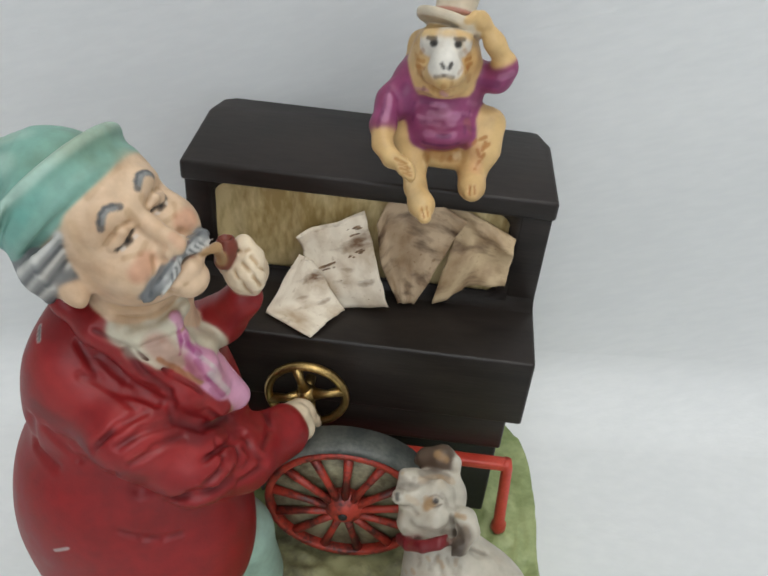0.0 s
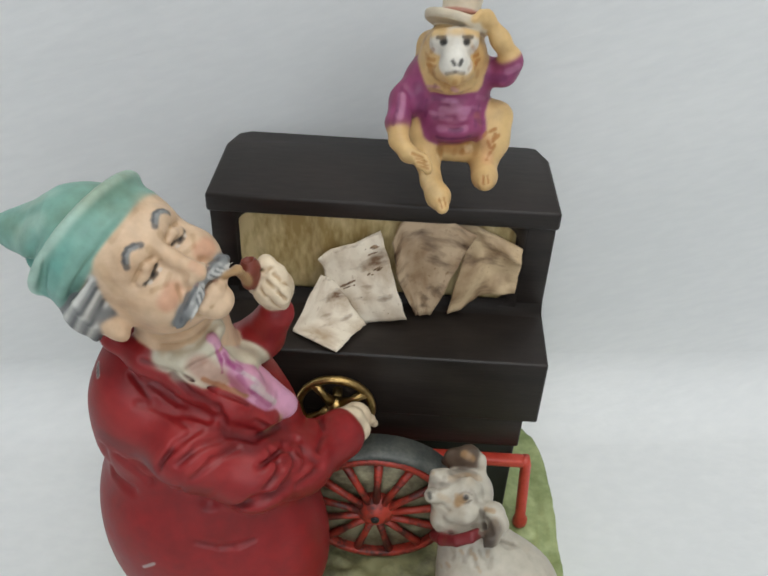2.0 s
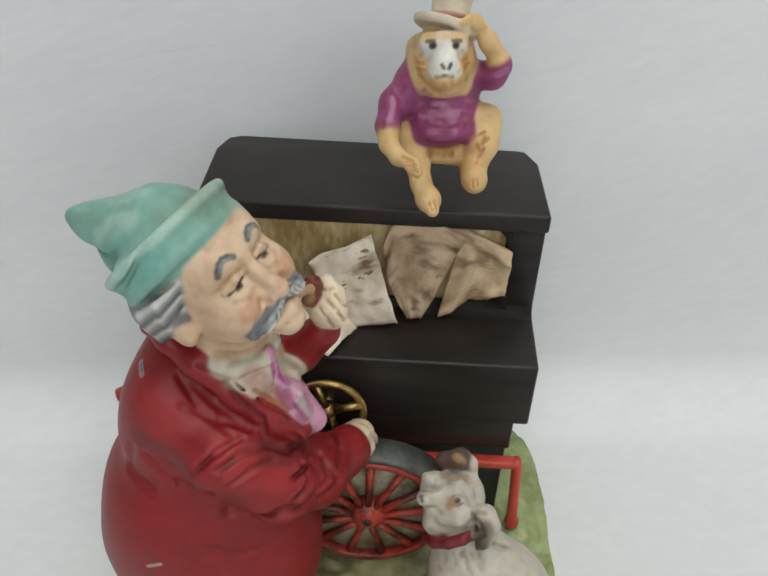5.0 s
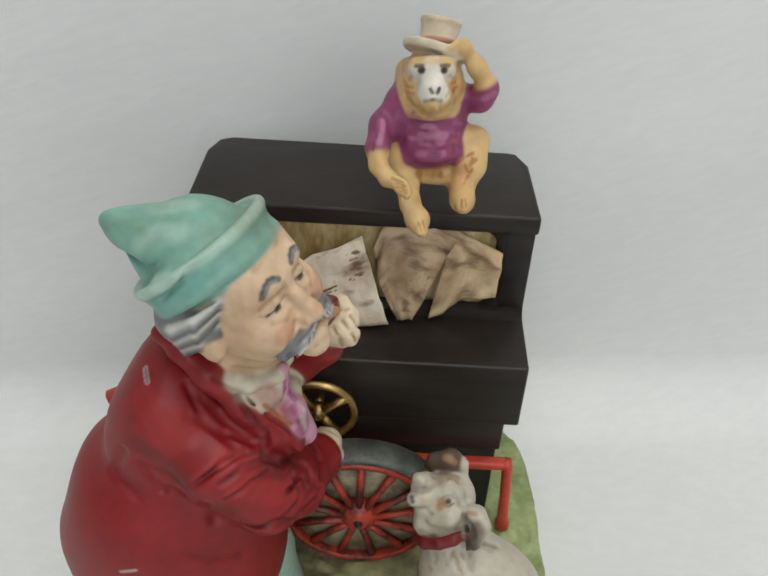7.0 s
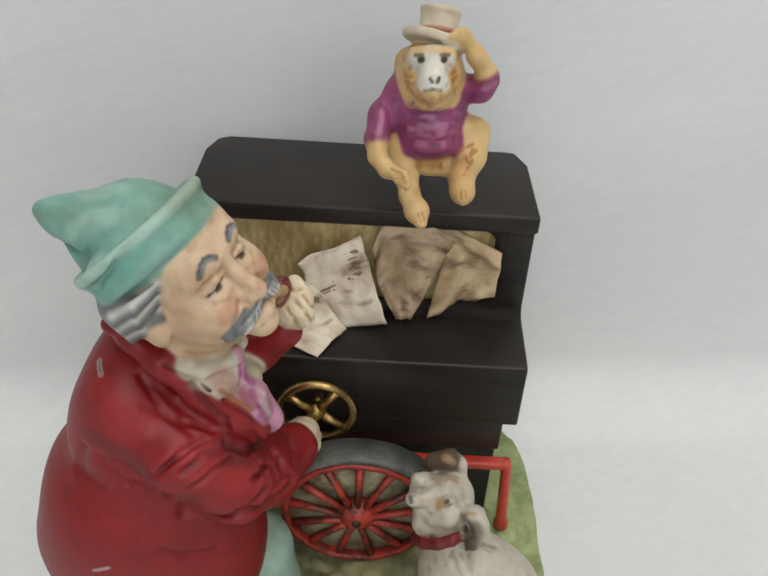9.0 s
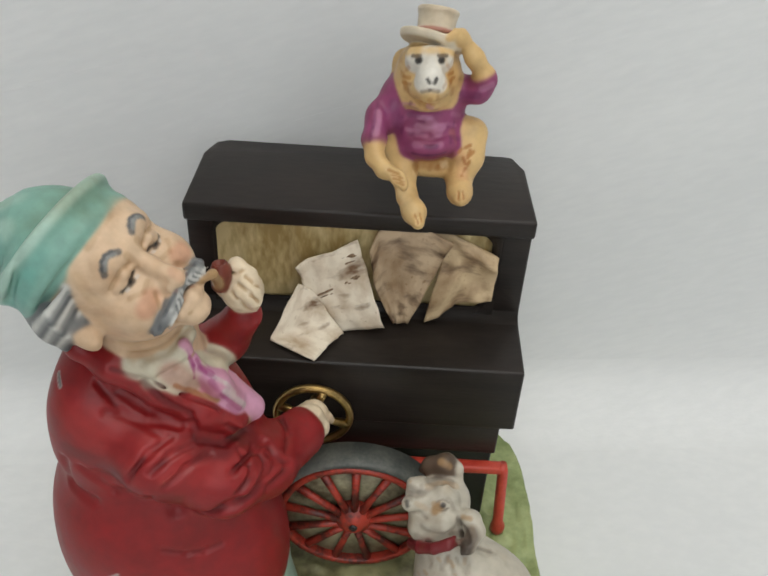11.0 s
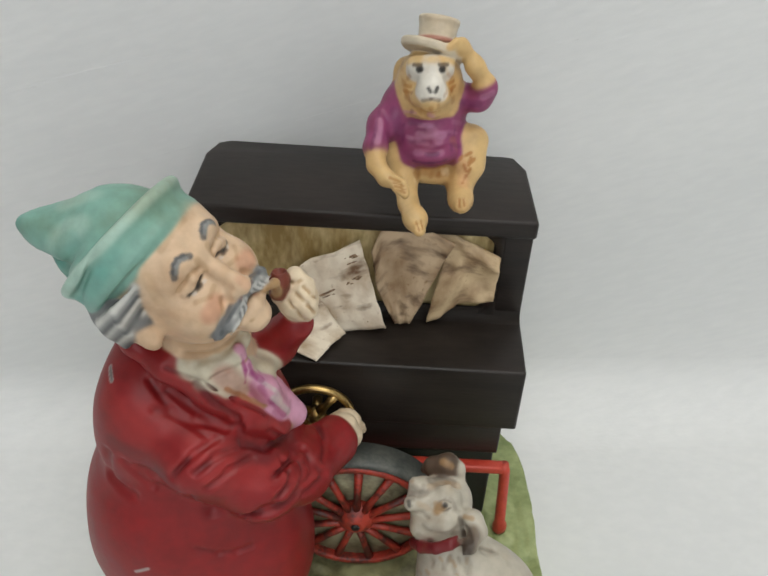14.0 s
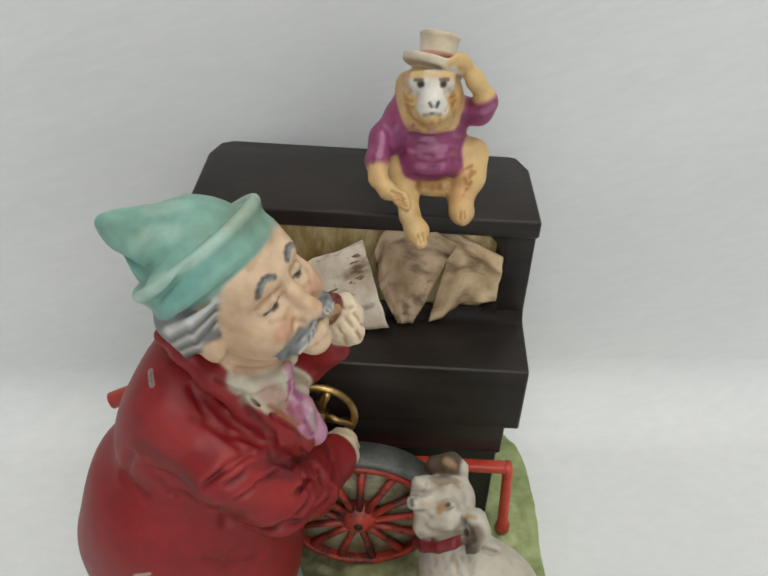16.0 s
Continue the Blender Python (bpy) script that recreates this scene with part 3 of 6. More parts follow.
def papers(o):
    white = paper_material("aged_white_paper", (0.72, 0.635, 0.50), (0.15, 0.08, 0.035), (0.40, 0.29, 0.18), 3.0, 0.055, 1)
    brown = paper_material("aged_brown_paper", (0.47, 0.345, 0.215), (0.065, 0.030, 0.010), (0.21, 0.12, 0.05), 3.4, 0.10, 2)
    brown2 = paper_material("aged_tan_paper", (0.52, 0.385, 0.225), (0.09, 0.042, 0.015), (0.24, 0.145, 0.065), 2.6, 0.07, 3)
    # tan lining of the opening, hanging in soft pleats
    bm = bmesh.new()
    nx, nz, rows = 90, 10, []
    for j in range(nz + 1):
        row = []
        for i in range(nx + 1):
            u, v = i / nx, j / nz
            x = -0.0513 + 0.1009 * u
            y = 0.0026 - 0.0011 * math.sin(u * 44 + 1.1 * math.sin(v * 3) + 2.0 * noise.noise(Vector((u * 5, v * 2, 0)))) * (0.5 + 0.5 * noise.noise(Vector((u * 7, 1.3, v)))) + 0.0007 * noise.noise(Vector((u * 22, v * 5, 2)))
            row.append(bm.verts.new((x, y, 0.0955 + 0.0362 * v)))
        rows.append(row)
    for p, q in zip(rows, rows[1:]):
        for i in range(nx):
            bm.faces.new((p[i], p[i + 1], q[i + 1], q[i]))
    edge = [r for r in bm.edges if r.is_boundary]
    ext = bmesh.ops.extrude_edge_only(bm, edges=edge)
    bmesh.ops.translate(bm, vec=(0, 0.006, 0), verts=[g for g in ext["geom"] if isinstance(g, bmesh.types.BMVert)])
    bmesh.ops.recalc_face_normals(bm, faces=bm.faces)
    part("pleated_lining", bm, M_PAPERBACK, o, "tan pleated paper lining")
    sheet("music_sheet", [(-0.0206, -0.0085, 0.1122), (-0.0156, -0.0090, 0.1104)], [(-0.0156, -0.0090, 0.1104), (-0.0038, -0.0151, 0.0962)], [(-0.0127, -0.0303, 0.0962), (-0.0090, -0.0223, 0.0962), (-0.0038, -0.0151, 0.0962)], [(-0.0206, -0.0085, 0.1122), (-0.0295, -0.0208, 0.0962), (-0.0127, -0.0303, 0.0962)], white, o, "cream music sheet spread over the ledge", 0.0005, 8)
    s1 = sheet("music_sheet", [(-0.0211, -0.0055, 0.1188), (-0.0170, -0.0048, 0.1214), (-0.0092, -0.0040, 0.1238), (-0.0004, -0.0026, 0.1285)], [(-0.0004, -0.0026, 0.1285), (0.0039, -0.0064, 0.1160), (0.0105, -0.0121, 0.0976)], [(-0.0124, -0.0138, 0.0921), (-0.0042, -0.0127, 0.0954), (0.0105, -0.0121, 0.0976)], [(-0.0211, -0.0055, 0.1188), (-0.0182, -0.0084, 0.1097), (-0.0124, -0.0138, 0.0921)], white, o, "cream music sheet with brown marks leaning in the opening", 0.0010, 1, (0.0, 0.0, 0.0036, 0.22))
    sheet("music_sheet", [(0.0255, 0.0012, 0.1320), (0.0334, 0.0009, 0.1304), (0.0427, 0.0000, 0.1263), (0.0492, -0.0006, 0.1233)], [(0.0492, -0.0006, 0.1233), (0.0489, -0.0023, 0.1149), (0.0484, -0.0042, 0.1060)], [(0.0252, -0.0062, 0.0964), (0.0302, -0.0057, 0.0986), (0.0358, -0.0045, 0.1046), (0.0484, -0.0042, 0.1060)], [(0.0255, 0.0012, 0.1320), (0.0290, -0.0015, 0.1191), (0.0252, -0.0062, 0.0964)], brown2, o, "tan crumpled music sheet with a lifted corner", 0.0016, 4, (0.9, 0.25, 0.003, 0.45))
    sheet("music_sheet", [(0.0040, -0.0025, 0.1236), (0.0070, -0.0008, 0.1318), (0.0136, -0.0001, 0.1348), (0.0244, -0.0006, 0.1326), (0.0325, -0.0013, 0.1292)], [(0.0325, -0.0013, 0.1292), (0.0276, -0.0040, 0.1171), (0.0242, -0.0057, 0.1093), (0.0192, -0.0084, 0.0967)], [(0.0134, -0.0085, 0.0964), (0.0170, -0.0083, 0.0972), (0.0192, -0.0084, 0.0967)], [(0.0040, -0.0025, 0.1236), (0.0063, -0.0054, 0.1104), (0.0134, -0.0085, 0.0964)], brown, o, "brown stained music sheet with a rounded top", 0.0014, 2, (1.0, 0.0, 0.0022, 0.35))
    # printed blocks on the front sheet, unreadable
    ink = textured("brown_ink", (0.13, 0.075, 0.035), (0.30, 0.20, 0.12), 900, 0.6)
    rng = random.Random(9)
    a, b = Vector((-0.0211, -0.0055, 0.1188)), Vector((-0.0004, -0.0026, 0.1285))
    c, d = Vector((0.0105, -0.0121, 0.0976)), Vector((-0.0124, -0.0138, 0.0921))
    nrm = -(b - a).cross(d - a).normalized()
    nrm = nrm if nrm.y < 0 else -nrm
    for u0, u1, v0, v1 in ((0.40, 0.78, 0.60, 0.72), (0.70, 0.92, 0.83, 0.90), (0.22, 0.45, 0.42, 0.48), (0.62, 0.95, 0.36, 0.42), (0.70, 0.90, 0.12, 0.20)):
        for k in range(7):
            u, v = rng.uniform(u0, u1), rng.uniform(v0, v1)
            p = (a * (1 - u) + b * u) * (1 - v) + (d * (1 - u) + c * u) * v
            ln, th = rng.uniform(0.0015, 0.0040), rng.uniform(0.00022, 0.00050)
            bar = part("printed_bar", tube([p + nrm * 0.0003 - (b - a).normalized() * ln / 2, p + nrm * 0.0005, p + nrm * 0.0003 + (b - a).normalized() * ln / 2], [th * 0.4, th, th * 0.4], 6), ink, s1)
    return s1


def wheel_and_papers():
    o = organ()
    cw = crank_wheel(o)
    cart_wheel(o)
    papers(o)
    return o, cw


ORGAN, CRANK = wheel_and_papers()


# ---- the figurine base ----
def base():
    bm = bmesh.new()
    nr, na = 80, 200
    rings = []
    cx, cy = -0.002, -0.055
    for i in range(nr + 1):
        s = i / nr
        ring = []
        for j in range(na):
            a = 2 * math.pi * j / na
            ca, sa = math.cos(a), math.sin(a)
            ex, ey = 0.0775, 0.0850
            k = (abs(ca) ** 5 + abs(sa) ** 5) ** (-0.2)
            k *= 1 + 0.012 * noise.noise(Vector((ca * 3, sa * 3, 0.5))) + 0.007 * noise.noise(Vector((ca * 11, sa * 11, 2.5)))
            u = min(s / 0.86, 1)
            x, y = cx + ex * k * ca * u, cy + ey * k * sa * u
            z = 0.0095 + 0.0024 * noise.noise(Vector((x * 55, y * 55, 1))) + 0.0018 * noise.noise(Vector((x * 150, y * 210, 4)))
            if x > 0.03 and y < -0.01:
                z += 0.0022 * abs(noise.noise(Vector((x * 240, y * 120, 8))))
            if s > 0.86:
                d = (s - 0.86) / 0.14
                z = z * (1 - min(1, d * 1.2) ** 2) - 0.045 * min(1, d * 1.2) ** 2 if d < 0.8333 else -0.045
                x += ca * 0.003 * math.sin(d * 1.6)
                y += sa * 0.003 * math.sin(d * 1.6)
            ring.append(bm.verts.new((x, y, z)) if (i or j == 0) else ring[0])
        rings.append(ring)
    for p, q in zip(rings, rings[1:]):
        for j in range(na):
            f = [p[j], q[j], q[(j + 1) % na], p[(j + 1) % na]]
            f = [v for n_, v in enumerate(f) if v not in f[:n_]]
            bm.faces.new(f)
    bm.faces.new(rings[-1][::-1])
    bmesh.ops.recalc_face_normals(bm, faces=bm.faces)
    b = part("figurine_base", bm, M_GRASS)
    b.data.materials.append(M_BASE_DARK)
    # darker olive-brown patch of the base around the cart wheel's foot
    for p in b.data.polygons:
        x, y, z = p.center
        d = math.hypot((x - 0.004) / 0.036, (y + 0.062) / 0.026) + 0.45 * noise.noise(Vector((x * 90, y * 90, 6)))
        p.material_index = 1 if d < 1 and z > 0 else 0
    tagged(b, "green painted grassy base of the figurine on the table", "base")


base()


# ---- painted figures ----
SKIN = (0.61, 0.435, 0.285)
BLUSH = (0.56, 0.22, 0.13)
PALE = (0.66, 0.54, 0.38)
TAN = (0.36, 0.22, 0.10)
GREY = (0.23, 0.235, 0.225)
GREY_DARK = (0.07, 0.075, 0.08)
GREY_MID = (0.15, 0.155, 0.155)
HAIR_WHITE = (0.54, 0.53, 0.49)
TEAL = (0.19, 0.36, 0.295)
TEAL_LIGHT = (0.35, 0.50, 0.42)
TEAL_DEEP = (0.12, 0.33, 0.28)
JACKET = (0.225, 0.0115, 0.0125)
# jacket paint darkened as groove shade, and paled for lit ridges and wear
JACKET_SHADE = (0.085, 0.008, 0.010)
JACKET_WORN_LIT = (0.34, 0.030, 0.028)
SHIRT = (0.54, 0.49, 0.37)
TIE = (0.55, 0.27, 0.38)
TIE_DEEP = (0.30, 0.05, 0.17)
VEST = (0.36, 0.24, 0.11)
PIPE = (0.16, 0.035, 0.02)
DARK = (0.02, 0.017, 0.015)
FUR = (0.61, 0.41, 0.18)
FUR_DEEP = (0.36, 0.15, 0.03)
FUR_PALE = (0.70, 0.52, 0.28)
SWEATER = (0.25, 0.052, 0.135)
SWEATER_PALE = (0.46, 0.20, 0.33)
SWEATER_DEEP = (0.13, 0.02, 0.085)
FACE_WHITE = (0.70, 0.66, 0.58)
STRAW = (0.60, 0.52, 0.39)
BAND = (0.38, 0.17, 0.12)
COAT = (0.46, 0.42, 0.34)
COAT_GREY = (0.24, 0.21, 0.17)
COAT_BROWN = (0.090, 0.060, 0.040)
COLLAR = (0.16, 0.015, 0.018)


def settle(ob, at):
    """Moves a figure's origin to the point about which it turns."""
    ob.data.transform(Matrix.Translation([-v for v in at]))
    ob.location = at


MAN_AT = (-0.0571, -0.0861, 0.0709)
MONKEY_AT = (0.0225, 0.0080, 0.1400)


def grinder():
    STEP = 0.00046
    c = Clay((-0.125, -0.135, 0.018), (0.015, -0.005, 0.205), STEP)
    c.ball((-0.0560, -0.0735, 0.0570), (0.0370, 0.0290, 0.0330), JACKET, 0.003)
    c.ball((-0.0585, -0.0780, 0.0740), (0.0258, 0.0220, 0.0255), JACKET, 0.008)
    c.ball((-0.0500, -0.0785, 0.1215), (0.0125, 0.0120, 0.0135), JACKET, 0.010)
    c.ball((-0.0540, -0.0765, 0.1060), (0.0165, 0.0150, 0.0170), JACKET, 0.010)
    c.ball((-0.0545, -0.0780, 0.0430), (0.0310, 0.0265, 0.0240), JACKET, 0.008)
    c.ball((-0.0675, -0.0668, 0.0801), (0.0165, 0.0170, 0.0200), JACKET, 0.01)
    c.ball((-0.0422, -0.0672, 0.0862), (0.0260, 0.0240, 0.0260), JACKET, 0.009)
    c.ball((-0.0496, -0.0661, 0.1109), (0.0160, 0.0200, 0.0200), JACKET, 0.009)
    c.ball((-0.0354, -0.0638, 0.1031), (0.0180, 0.0200, 0.0160), JACKET, 0.01)
    c.ball((-0.0489, -0.0672, 0.1270), (0.0095, 0.0120, 0.0115), JACKET, 0.008)
    c.ball((-0.0274, -0.0609, 0.0895), (0.0085, 0.0120, 0.0130), JACKET, 0.006)
    c.chain([(-0.0357, -0.0756, 0.1330, 0.0035), (-0.0296, -0.0797, 0.1327, 0.0038), (-0.0225, -0.0791, 0.1280, 0.0038), (-0.0176, -0.0713, 0.1206, 0.0038), (-0.0188, -0.0617, 0.1170, 0.0039)], SHIRT, 0.0015)
    c.chain([(-0.0195, -0.0715, 0.1226, 0.0026), (-0.0162, -0.0714, 0.1146, 0.0038), (-0.0135, -0.0693, 0.1021, 0.0042)], TIE, 0.001)
    c.chain([(-0.0214, -0.0751, 0.1181, 0.0031), (-0.0164, -0.0721, 0.1028, 0.0036)], VEST, 0.002)
    c.chain([(-0.0505, -0.0757, 0.1447, 0.0018), (-0.0446, -0.0797, 0.1426, 0.0018), (-0.0367, -0.0826, 0.1369, 0.0030), (-0.0283, -0.0823, 0.1252, 0.0030), (-0.0208, -0.0810, 0.1143, 0.0031), (-0.0157, -0.0777, 0.1048, 0.0026)], JACKET, 0.006)
    c.chain([(-0.0505, -0.0757, 0.1447, 0.0018), (-0.0504, -0.0664, 0.1402, 0.0018), (-0.0441, -0.0535, 0.1315, 0.0027)], JACKET, 0.003)
    c.chain([(-0.0466, -0.0794, 0.1168, 0.0101), (-0.0354, -0.0879, 0.1065, 0.0107), (-0.0226, -0.0864, 0.0914, 0.0093), (-0.0164, -0.0733, 0.0803, 0.0083), (-0.0105, -0.0537, 0.0701, 0.0068)], JACKET, 0.006)
    c.chain([(-0.0106, -0.0490, 0.0701, 0.0059), (-0.0084, -0.0433, 0.0684, 0.0053)], PALE, 0.0012)
    c.chain([(-0.0126, -0.0425, 0.0707, 0.0016), (-0.0105, -0.0386, 0.0686, 0.0016), (-0.0088, -0.0380, 0.0650, 0.0014)], PALE, 0.001)
    c.chain([(-0.0104, -0.0436, 0.0696, 0.0016), (-0.0085, -0.0397, 0.0675, 0.0016), (-0.0073, -0.0389, 0.0641, 0.0014)], PALE, 0.001)
    c.chain([(-0.0083, -0.0447, 0.0684, 0.0016), (-0.0065, -0.0409, 0.0663, 0.0016), (-0.0059, -0.0399, 0.0632, 0.0014)], PALE, 0.001)
    c.chain([(-0.0061, -0.0458, 0.0673, 0.0016), (-0.0045, -0.0420, 0.0652, 0.0016), (-0.0044, -0.0408, 0.0623, 0.0014)], PALE, 0.001)
    c.chain([(-0.0288, -0.0542, 0.1143, 0.0067), (-0.0169, -0.0571, 0.1192, 0.0063), (-0.0075, -0.0595, 0.1282, 0.0052)], JACKET, 0.003)
    c.ball((-0.0043, -0.0601, 0.1373), 0.0059, PALE, 0.002)
    c.chain([(-0.0071, -0.0581, 0.1430, 0.0018), (-0.0031, -0.0596, 0.1452, 0.0021), (-0.0002, -0.0607, 0.1424, 0.0018), (-0.0014, -0.0591, 0.1383, 0.0014)], PALE, 0.0016)
    c.chain([(-0.0058, -0.0603, 0.1417, 0.0018), (-0.0021, -0.0614, 0.1430, 0.0021), (-0.0002, -0.0622, 0.1406, 0.0018), (-0.0017, -0.0604, 0.1365, 0.0014)], PALE, 0.0016)
    c.chain([(-0.0045, -0.0626, 0.1405, 0.0018), (-0.0012, -0.0633, 0.1408, 0.0021), (-0.0002, -0.0637, 0.1388, 0.0018), (-0.0020, -0.0615, 0.1347, 0.0014)], PALE, 0.0016)
    c.chain([(-0.0032, -0.0648, 0.1392, 0.0018), (-0.0001, -0.0651, 0.1387, 0.0021), (-0.0002, -0.0651, 0.1369, 0.0018), (-0.0023, -0.0626, 0.1328, 0.0014)], PALE, 0.0016)
    c.chain([(-0.0076, -0.0588, 0.1422, 0.0017), (-0.0100, -0.0598, 0.1383, 0.0017)], PALE, 0.0015)
    # ---- head, in its own axes: l to his left, f forward, u up from between the eyes, in millimetres
    ax = [Vector((0.392, 0.895, 0.211)), Vector((0.847, -0.441, 0.295)), Vector((-0.358, -0.063, 0.932))]
    mid = Vector((-0.01545, -0.08045, 0.1660))
    turn = [math.degrees(a) for a in Matrix([[-ax[0][i], ax[1][i], ax[2][i]] for i in range(3)]).to_euler()]

    def h(l, f, u):
        return tuple(mid + (ax[0] * l + ax[1] * f + ax[2] * u) * 0.001)

    def hb(l, f, u, r, colour, k=2.0, **kw):
        c.ball(h(l, f, u), [v * 0.001 for v in (r if isinstance(r, tuple) else (r, r, r))], colour, k * 0.001, turn, **kw)

    def hc(pts, colour, k=1.0):
        c.chain([(*h(*p[:3]), p[3] * 0.001) for p in pts], colour, k * 0.001)

    def hcut(pts, r, k=2.0, colour=None):
        c.crease([h(*p) for p in pts], r * 0.001, colour, k * 0.001)

    def skin_f(l, u, start=14.0):
        """How far forward the surface lies at (l, u)."""
        f = start
        while f > -40:
            i = tuple(np.round((np.array(h(l, f, u)) - c.lo) / c.step).astype(int))
            if c.f[i] < 0:
                break
            f -= 0.25
        return f

    def hd(pts, r, colour, amount=1.0):
        """A brush stroke over the face through (l, u) points."""
        q = [h(l, skin_f(l, u), u) for l, u in pts]
        for a, b in zip(q, q[1:] if len(q) > 1 else q):
            c.dab(a, b, r * 0.001, colour, amount)

    hb(0, -17, 4, (16, 17.5, 17), SKIN)
    hb(0, -7.5, 8, (11.5, 8, 9), SKIN, 6)
    hb(0, -9.5, -9.5, (13.5, 11.5, 11.5), SKIN, 7)
    hb(-7.5, -4.5, -7.5, (5.5, 5.2, 5.5), SKIN, 5)
    hb(7.5, -4.5, -7.5, (5.5, 5.2, 5.5), SKIN, 5)
    hb(-0.5, 0.6, -18.2, (4.6, 4.0, 3.8), SKIN, 4)
    hc([(0, -19, -12, 12.0), (-2, -25.5, -24, 11.0), (-2, -28, -32, 9.0)], SKIN, 5)
    hc([(-15.5, -25, -20.5, 1.8), (-13, -17.5, -25.5, 2.2), (-7, -13.8, -28.0, 2.4), (-1.2, -13.6, -27.2, 2.3)], SHIRT, 1.2)
    hc([(-14, -21, -28, 2.6), (-9.5, -16.5, -31.5, 2.8), (-6.5, -15.5, -35, 2.6)], SHIRT, 2)
    hb(-1.1, -12.8, -27.0, 1.9, SHIRT, 0.8)
    hcut([(-14, -16.5, -27.8), (-8, -11.8, -30.4), (-3, -11.4, -30.6)], 0.35, 1.2, TAN)
    # sockets, eyeballs, lids
    for s in (-1, 1):
        hcut([(s * 3.4, 1.8, 0.6), (s * 8.6, -0.6, 0.2)], 1.5, 3.5)
        hb(s * 5.8, -2.7, -0.2, (3.5, 3.0, 2.7), SKIN, 0.8)
        hc([(s * 2.8, 0.6, 1.0, 0.5), (s * 5.6, 0.9, 1.7, 0.85), (s * 8.8, -1.8, 0.1, 0.5)], SKIN, 1.2)
        hc([(s * 3.2, -0.2, -2.2, 0.5), (s * 6.0, -0.5, -3.0, 0.7), (s * 8.8, -2.2, -1.9, 0.4)], SKIN, 1.5)
        hc([(s * 2.6, 0.9, 5.6, 1.5), (s * 6.2, 0.0, 6.6, 1.6), (s * 9.6, -3.0, 4.6, 1.2)], SKIN, 3)
    # nose
    hc([(0, 0.4, 4.0, 1.3), (0, 2.6, -1.5, 1.5), (0.2, 4.6, -6.4, 1.9), (0.3, 5.0, -8.0, 2.0)], SKIN, 2.2)
    for s in (-1, 1):
        hb(s * 2.9, 3.0, -8.0, (1.9, 2.2, 1.8), SKIN, 1.6)
        hcut([(s * 2.6, 4.5, -5.6), (s * 4.6, 1.8, -8.2)], 0.35, 2.0)
        hcut([(s * 4.6, 3.5, -8.5), (s * 8.0, 2.0, -11.0)], 0.35, 3.0)
    # lip and moustache, combed outwards
    hc([(-4.5, 1.6, -15.2, 1.4), (0, 3.4, -14.8, 1.7), (4.5, 1.6, -15.2, 1.4)], SKIN, 1.5)
    for s in (-1, 1):
        hc([(0, 3.6, -10.4, 1.2), (s * 4.0, 3.0, -11.4, 1.8), (s * 8.0, 1.0, -12.8, 1.7), (s * 10.4, -1.2, -13.8, 1.1), (s * 11.4, -2.4, -14.2, 0.5)], GREY_MID, 0.8)
        for j, (du, col) in enumerate(((1.5, GREY), (0.5, HAIR_WHITE), (-0.5, GREY), (-1.5, HAIR_WHITE))):
            hc([(s * (0.5 + 0.4 * j), 4.4 - 0.2 * j, -10.6 + du * 0.6, 0.35), (s * 3.0, 4.6, -11.0 + du * 0.9, 0.5), (s * (5.6 + 0.5 * j), 3.5, -12.2 + du * 0.95, 0.4), (s * (7.4 + 0.8 * j), 2.0, -13.4 + du * 0.9, 0.2)], col, 0.35)
    # ear and swept-back hair
    for s in (-1,):
        hb(s * 17.8, -15.5, -4.6, (2.6, 3.2, 5.2), SKIN, 4)
        hb(s * 16.6, -20.6, 1.6, (5.2, 9.0, 7.4), GREY_MID, 2)
        hb(s * 10.5, -27.5, -1.5, (7.5, 6.5, 8.0), GREY_MID, 4)
        for j in range(9):
            v = j / 8
            col = (HAIR_WHITE, GREY, GREY_DARK)[j % 3]
            hc([(s * (14.2 + 1.2 * v), -7.5 - 5.0 * v, 8.6 - 9.5 * v, 0.35), (s * (19.2 + 1.2 * math.sin(v * 3)), -13.4 - 2.5 * v, 6.6 - 9.5 * v, 1.0),
                (s * (21.2 + 0.5 * math.sin(v * 5)), -20.0 - 1.0 * v, 4.6 - 9.0 * v, 1.15), (s * (18.6 - 1.5 * v), -27.5, 1.8 - 8.0 * v, 0.9), (s * (11.0 - v), -32.0 + v, -0.5 - 7.0 * v, 0.5)], col, 0.6)
    hb(0, -31, -2, (9, 4.5, 8), GREY_MID, 4)
    # cap: turned-up brim, crown, drooping tip
    up = Vector((0.11, -0.385, 0.916))

    def hat(p, d):
        return h(p[0] + up[0] * d, p[1] + up[1] * d, p[2] + up[2] * d)

    base_at = (-2.4, -17.0, 7.6)
    c.cask(hat(base_at, -0.6), hat(base_at, 7.8), 0.0177, 0.0194, TEAL, 0.0015, 0.0018)
    axis_w = ax[0] * up[0] + ax[1] * up[1] + ax[2] * up[2]
    c.hoop(hat(base_at, 7.2), axis_w, 0.0185, 0.0012, TEAL_LIGHT, 0.002)
    c.hoop(hat(base_at, 0.2), axis_w, 0.0172, 0.0010, TEAL, 0.002)
    hb(-3.6, -18.6, 14.4, (15.2, 15.2, 12.0), TEAL, 1.5)
    hc([(-4.0, -20.6, 18.0, 10.3), (-6.6, -25.2, 21.0, 7.3), (-8.6, -29.2, 25.0, 4.4), (-10.0, -31.8, 28.0, 2.3), (-10.9, -33.4, 30.2, 0.8)], TEAL, 5)
